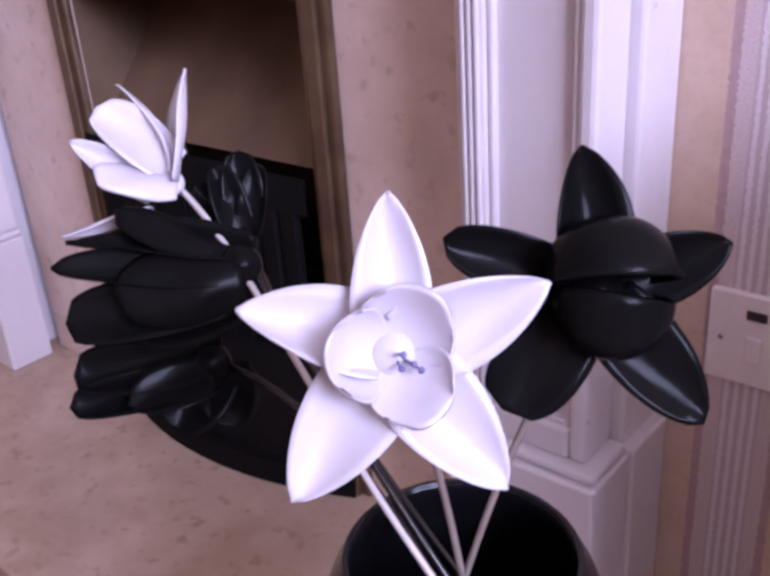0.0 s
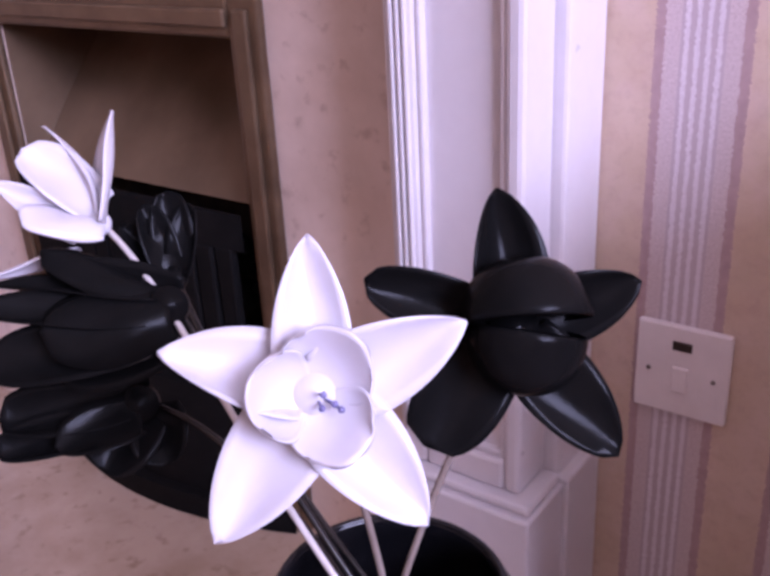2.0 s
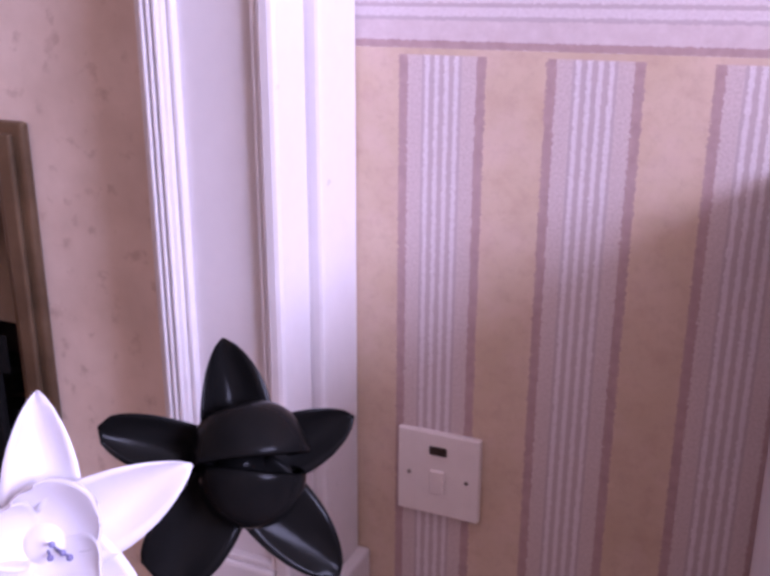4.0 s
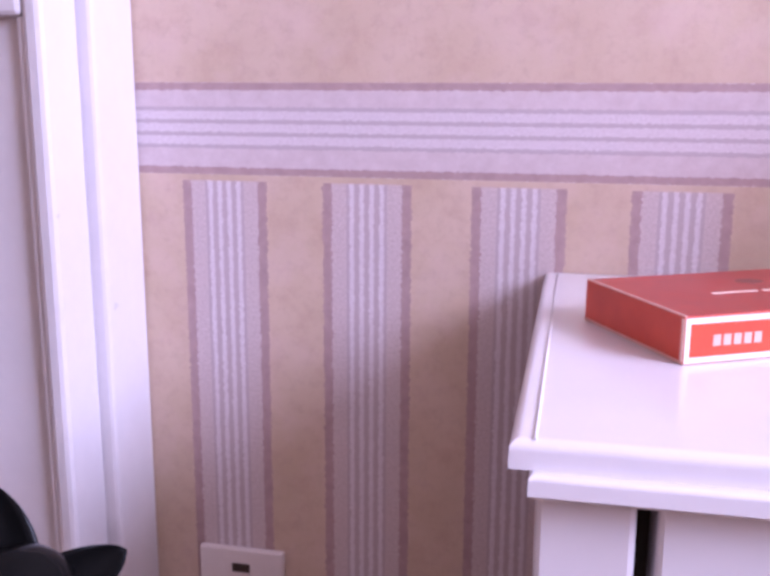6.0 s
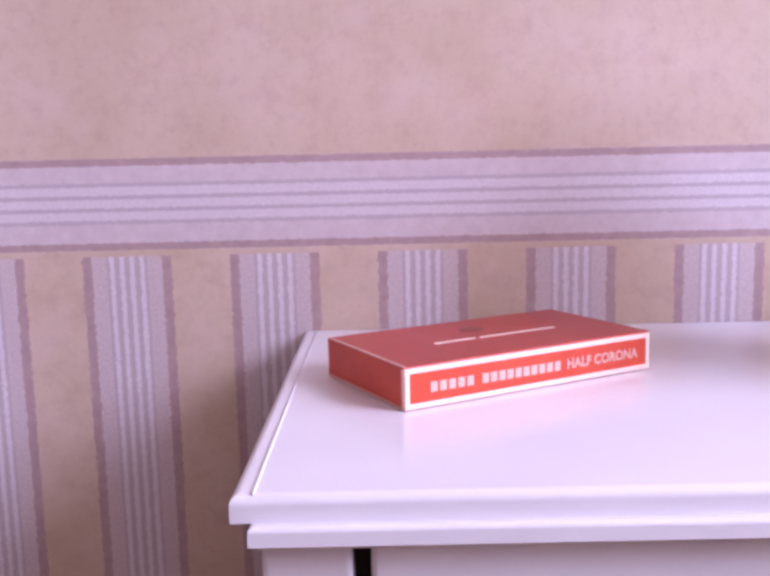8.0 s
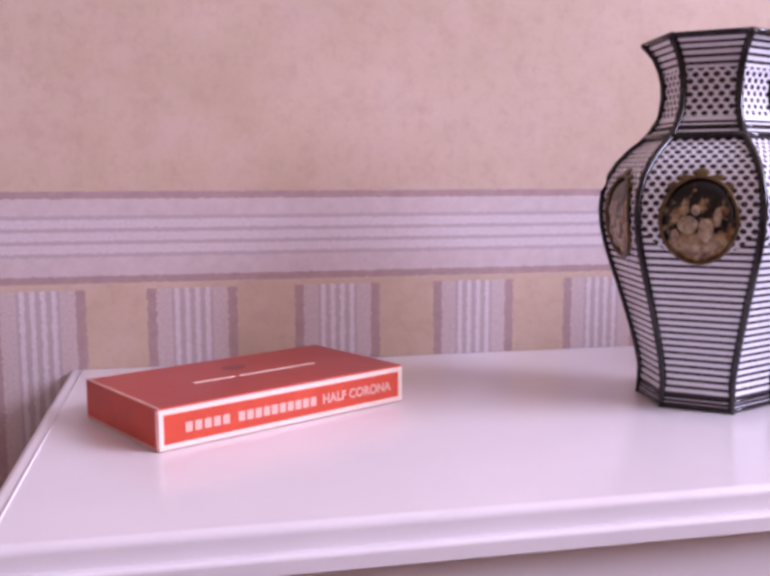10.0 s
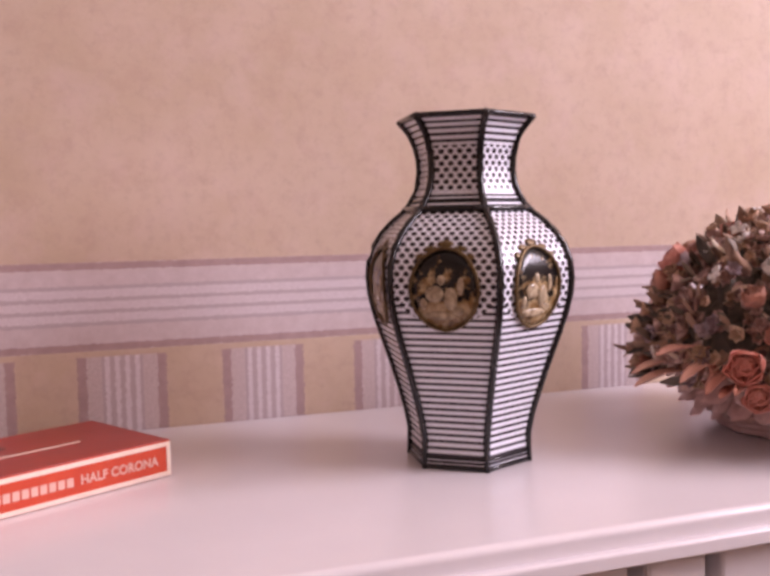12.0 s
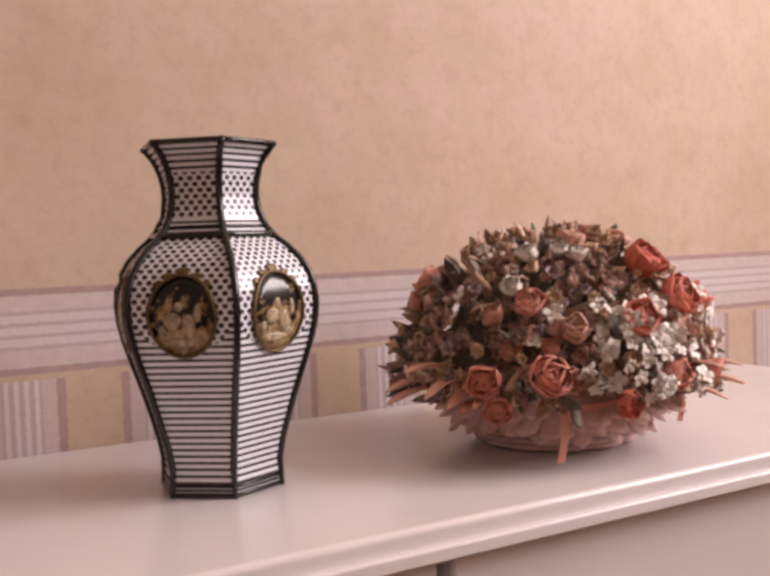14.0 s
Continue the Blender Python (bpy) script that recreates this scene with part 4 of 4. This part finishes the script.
roses = [part("dried_rose", rose_mesh(0.0245, k), ROSE, bouquet, "faded red dried rose", smooth=True) for k in range(3)]
for k, (az, el, size) in enumerate(((-79, 46, 1.1), (-73, 31, 1.1), (-96, 22, 1.0), (-135, 30, 0.8), (-129, 4, 1.05), (-150, 4, 0.9), (-86, 4, 0.85), (-104, -7, 0.75), (-146, -7, 0.75),
                                    (-60, 2, 0.8), (20, 30, 1.0), (60, 45, 1.0), (-30, 25, 1.0), (110, 25, 1.0), (160, 40, 0.9))):
    plant(roses[k % 3], "dried_rose", az, el, 0.97, size, 16)
pinks = [part("dried_bloom", rose_mesh(0.017, 7 + k), PINK, bouquet, "dusty pink dried bloom", smooth=True) for k in range(2)]
straws = [part("straw_flower", blossom_mesh(0.0095, 8, 20 + k, 50), STRAW, bouquet, "brown straw flower", smooth=True) for k in range(3)]
whites = [part("white_blossom", blossom_mesh(0.0088, 5, 30 + k, 16), STATICE, bouquet, "tiny creamy white dried blossom", smooth=True) for k in range(3)]
mauves = [part("mauve_blossom", blossom_mesh(0.010, 6, 40 + k, 45), MAUVE, bouquet, "faded mauve dried blossom", smooth=True) for k in range(2)]
buds = rose_mesh(0.0135, 3)
pod = part("cream_bud", buds, STATICE, bouquet, "half-open cream dried bud", smooth=True)
for az, el in ((-120, 62), (-139, 57), (-143, 40), (-110, 55), (-75, 25)):
    plant(pod, "cream_bud", az, el, 0.97, rnd.uniform(0.8, 1.15), 30)
for k in range(46):
    plant(rnd.choice(pinks), "dried_bloom", rnd.uniform(-190, 170), math.degrees(math.asin(rnd.uniform(-0.12, 1))), rnd.uniform(0.88, 0.98), rnd.uniform(0.6, 1.1))
for k in range(230):
    el = math.degrees(math.asin(rnd.uniform(-0.1, 1)))
    plant(rnd.choice(straws), "straw_flower", rnd.uniform(-190, 170), el, rnd.uniform(0.9, 1.04), rnd.uniform(0.6, 1.15), 30)
for k in range(84):
    plant(rnd.choice(whites), "white_blossom", rnd.gauss(-86, 24), rnd.uniform(-6, 32), rnd.uniform(0.98, 1.09), rnd.uniform(0.7, 1.25), 35)
for k in range(50):
    plant(rnd.choice(whites), "white_blossom", rnd.uniform(-190, 170), rnd.uniform(0, 80), rnd.uniform(0.95, 1.05), rnd.uniform(0.6, 1.0), 35)
for k in range(70):
    plant(rnd.choice(mauves), "mauve_blossom", rnd.uniform(-190, 170), rnd.uniform(-5, 60), rnd.uniform(0.91, 1.0), rnd.uniform(0.7, 1.1), 30)
FILLER = Mat("dried_filler")
tone = FILLER.t.nodes.new("ShaderNodeNewGeometry").outputs["Random Per Island"]
FILLER.bump(FILLER.noise(500.0), 0.4, 0.0008)
FILLER = FILLER.done(FILLER.mix(FILLER.ramp(tone, 0.55, 0.95), FILLER.mix(FILLER.ramp(tone, 0.0, 0.5), (0.34, 0.20, 0.18), (0.60, 0.37, 0.32)), (0.78, 0.60, 0.54)), 0.75)
filler = bmesh.new()
made = [(blossom_mesh(0.0085, 6, 60 + k, 48)) for k in range(4)]
for k in range(620):
    at, nrm = on_dome(rnd.uniform(-190, 170), math.degrees(math.asin(rnd.uniform(-0.08, 1))), rnd.uniform(0.84, 0.97))
    m = axes(at, (rnd.uniform(-1, 1), rnd.uniform(-1, 1), rnd.uniform(-0.3, 0.3)), nrm) @ pose(0, 0, 0, rnd.uniform(-40, 40), rnd.uniform(-40, 40)) @ Matrix.Scale(rnd.uniform(0.7, 1.5), 4)
    join(filler, made[k % 4].copy(), m)
for b in made:
    b.free()
tagged(part("filler_blossoms", filler, FILLER, bouquet, "brown pink dried filler blossoms", smooth=True), kind="stuff")
frill = None
for k in range(96):
    ring, drop = k % 3, rnd.uniform(-10, 10)
    m = (pose(0, 0, 0, 0, 0, 11.25 * (k // 3) + 4 * ring + rnd.uniform(-4, 4))
         @ pose(0, 0.100 - 0.006 * ring, 0.062 - 0.013 * ring, -58 - 8 * ring + drop, 0, rnd.uniform(-14, 14)) @ Matrix.Scale(rnd.uniform(0.8, 1.1) - 0.15 * ring, 4))
    if frill is None:
        frill = part("frill_petal", petal(0.036, 0.0125, -0.5, 0.12, sharp=0.3, thick=0.0006, base=0.6, nu=6, nv=4), FRILL, bouquet, "pale pink paper frill", smooth=True)
        frill.matrix_basis = m
    else:
        again(frill, "frill_petal", m, bouquet)
# leaves and sprigs, too many to count
SPRIG = Mat("dried_sprig")
tone = SPRIG.t.nodes.new("ShaderNodeNewGeometry").outputs["Random Per Island"]
SPRIG.bump(SPRIG.noise(500.0), 0.4, 0.0008)
shade = SPRIG.mix(SPRIG.ramp(tone, 0.0, 0.4), (0.085, 0.075, 0.062), (0.24, 0.19, 0.155))
shade = SPRIG.mix(SPRIG.ramp(tone, 0.45, 0.8), shade, (0.50, 0.31, 0.22))
SPRIG = SPRIG.done(SPRIG.mix(SPRIG.ramp(tone, 0.85, 1.0), shade, (0.80, 0.66, 0.52)), 0.75)
leaves = bmesh.new()
for k in range(760):
    az, el = rnd.uniform(-190, 170), math.degrees(math.asin(rnd.uniform(-0.10, 1)))
    at, nrm = on_dome(az, el, rnd.uniform(0.78, 0.97))
    length = rnd.uniform(0.014, 0.034) * (1.05 if el < 10 else 0.8)
    p = petal(length, length * rnd.uniform(0.09, 0.19), 0.5, rnd.uniform(-0.25, 0.25), sharp=0.5, thick=0.0005, base=0.2, nu=4, nv=2)
    side = nrm.cross(Vector((rnd.uniform(-1, 1), rnd.uniform(-1, 1), rnd.uniform(-1, 1)))).normalized()
    way = (nrm * rnd.uniform(0.4, 1.2) + 0.9 * nrm.cross(side) * rnd.uniform(-1, 1) + Vector((0, 0, -0.25 if el < 15 else 0.0))).normalized()
    join(leaves, p, axes(at, side, side.cross(way)))
tagged(part("foliage", leaves, SPRIG, bouquet, "grey brown dried leaves and pale sprigs", smooth=True), kind="stuff")
# long orange leaf tips that spread over the cabinet on either side
tips = [part("leaf_spray", petal(0.055, 0.007, 0.4, -0.15, thick=0.0006), PINK, bouquet, "orange dried leaf", smooth=True)]
for az, el, size in ((-163, 4, 1.0), (-157, 0, 0.9), (-170, 8, 1.0), (-150, -3, 0.8), (-62, -2, 0.9), (-55, 4, 0.8), (-70, -4, 0.8), (-48, -3, 0.8), (-66, 5, 0.7), (-154, -6, 0.8), (178, 2, 0.9), (-178, -2, 1.0)):
    at, nrm = on_dome(az, el, 0.88)
    flat = Vector((nrm.x, nrm.y, rnd.uniform(-0.1, 0.15))).normalized()
    m = axes(at, flat.cross((0, 0, 1)), flat.cross((0, 0, 1)).cross(flat)) @ Matrix.Scale(size, 4)
    if tips[0].get("placed") is None:
        tips[0]["placed"] = 1
        tips[0].matrix_basis = m
    else:
        again(tips[0], "leaf_spray", m, bouquet)
for ob in bpy.data.objects:
    if ob.get("placed") is not None:
        del ob["placed"]
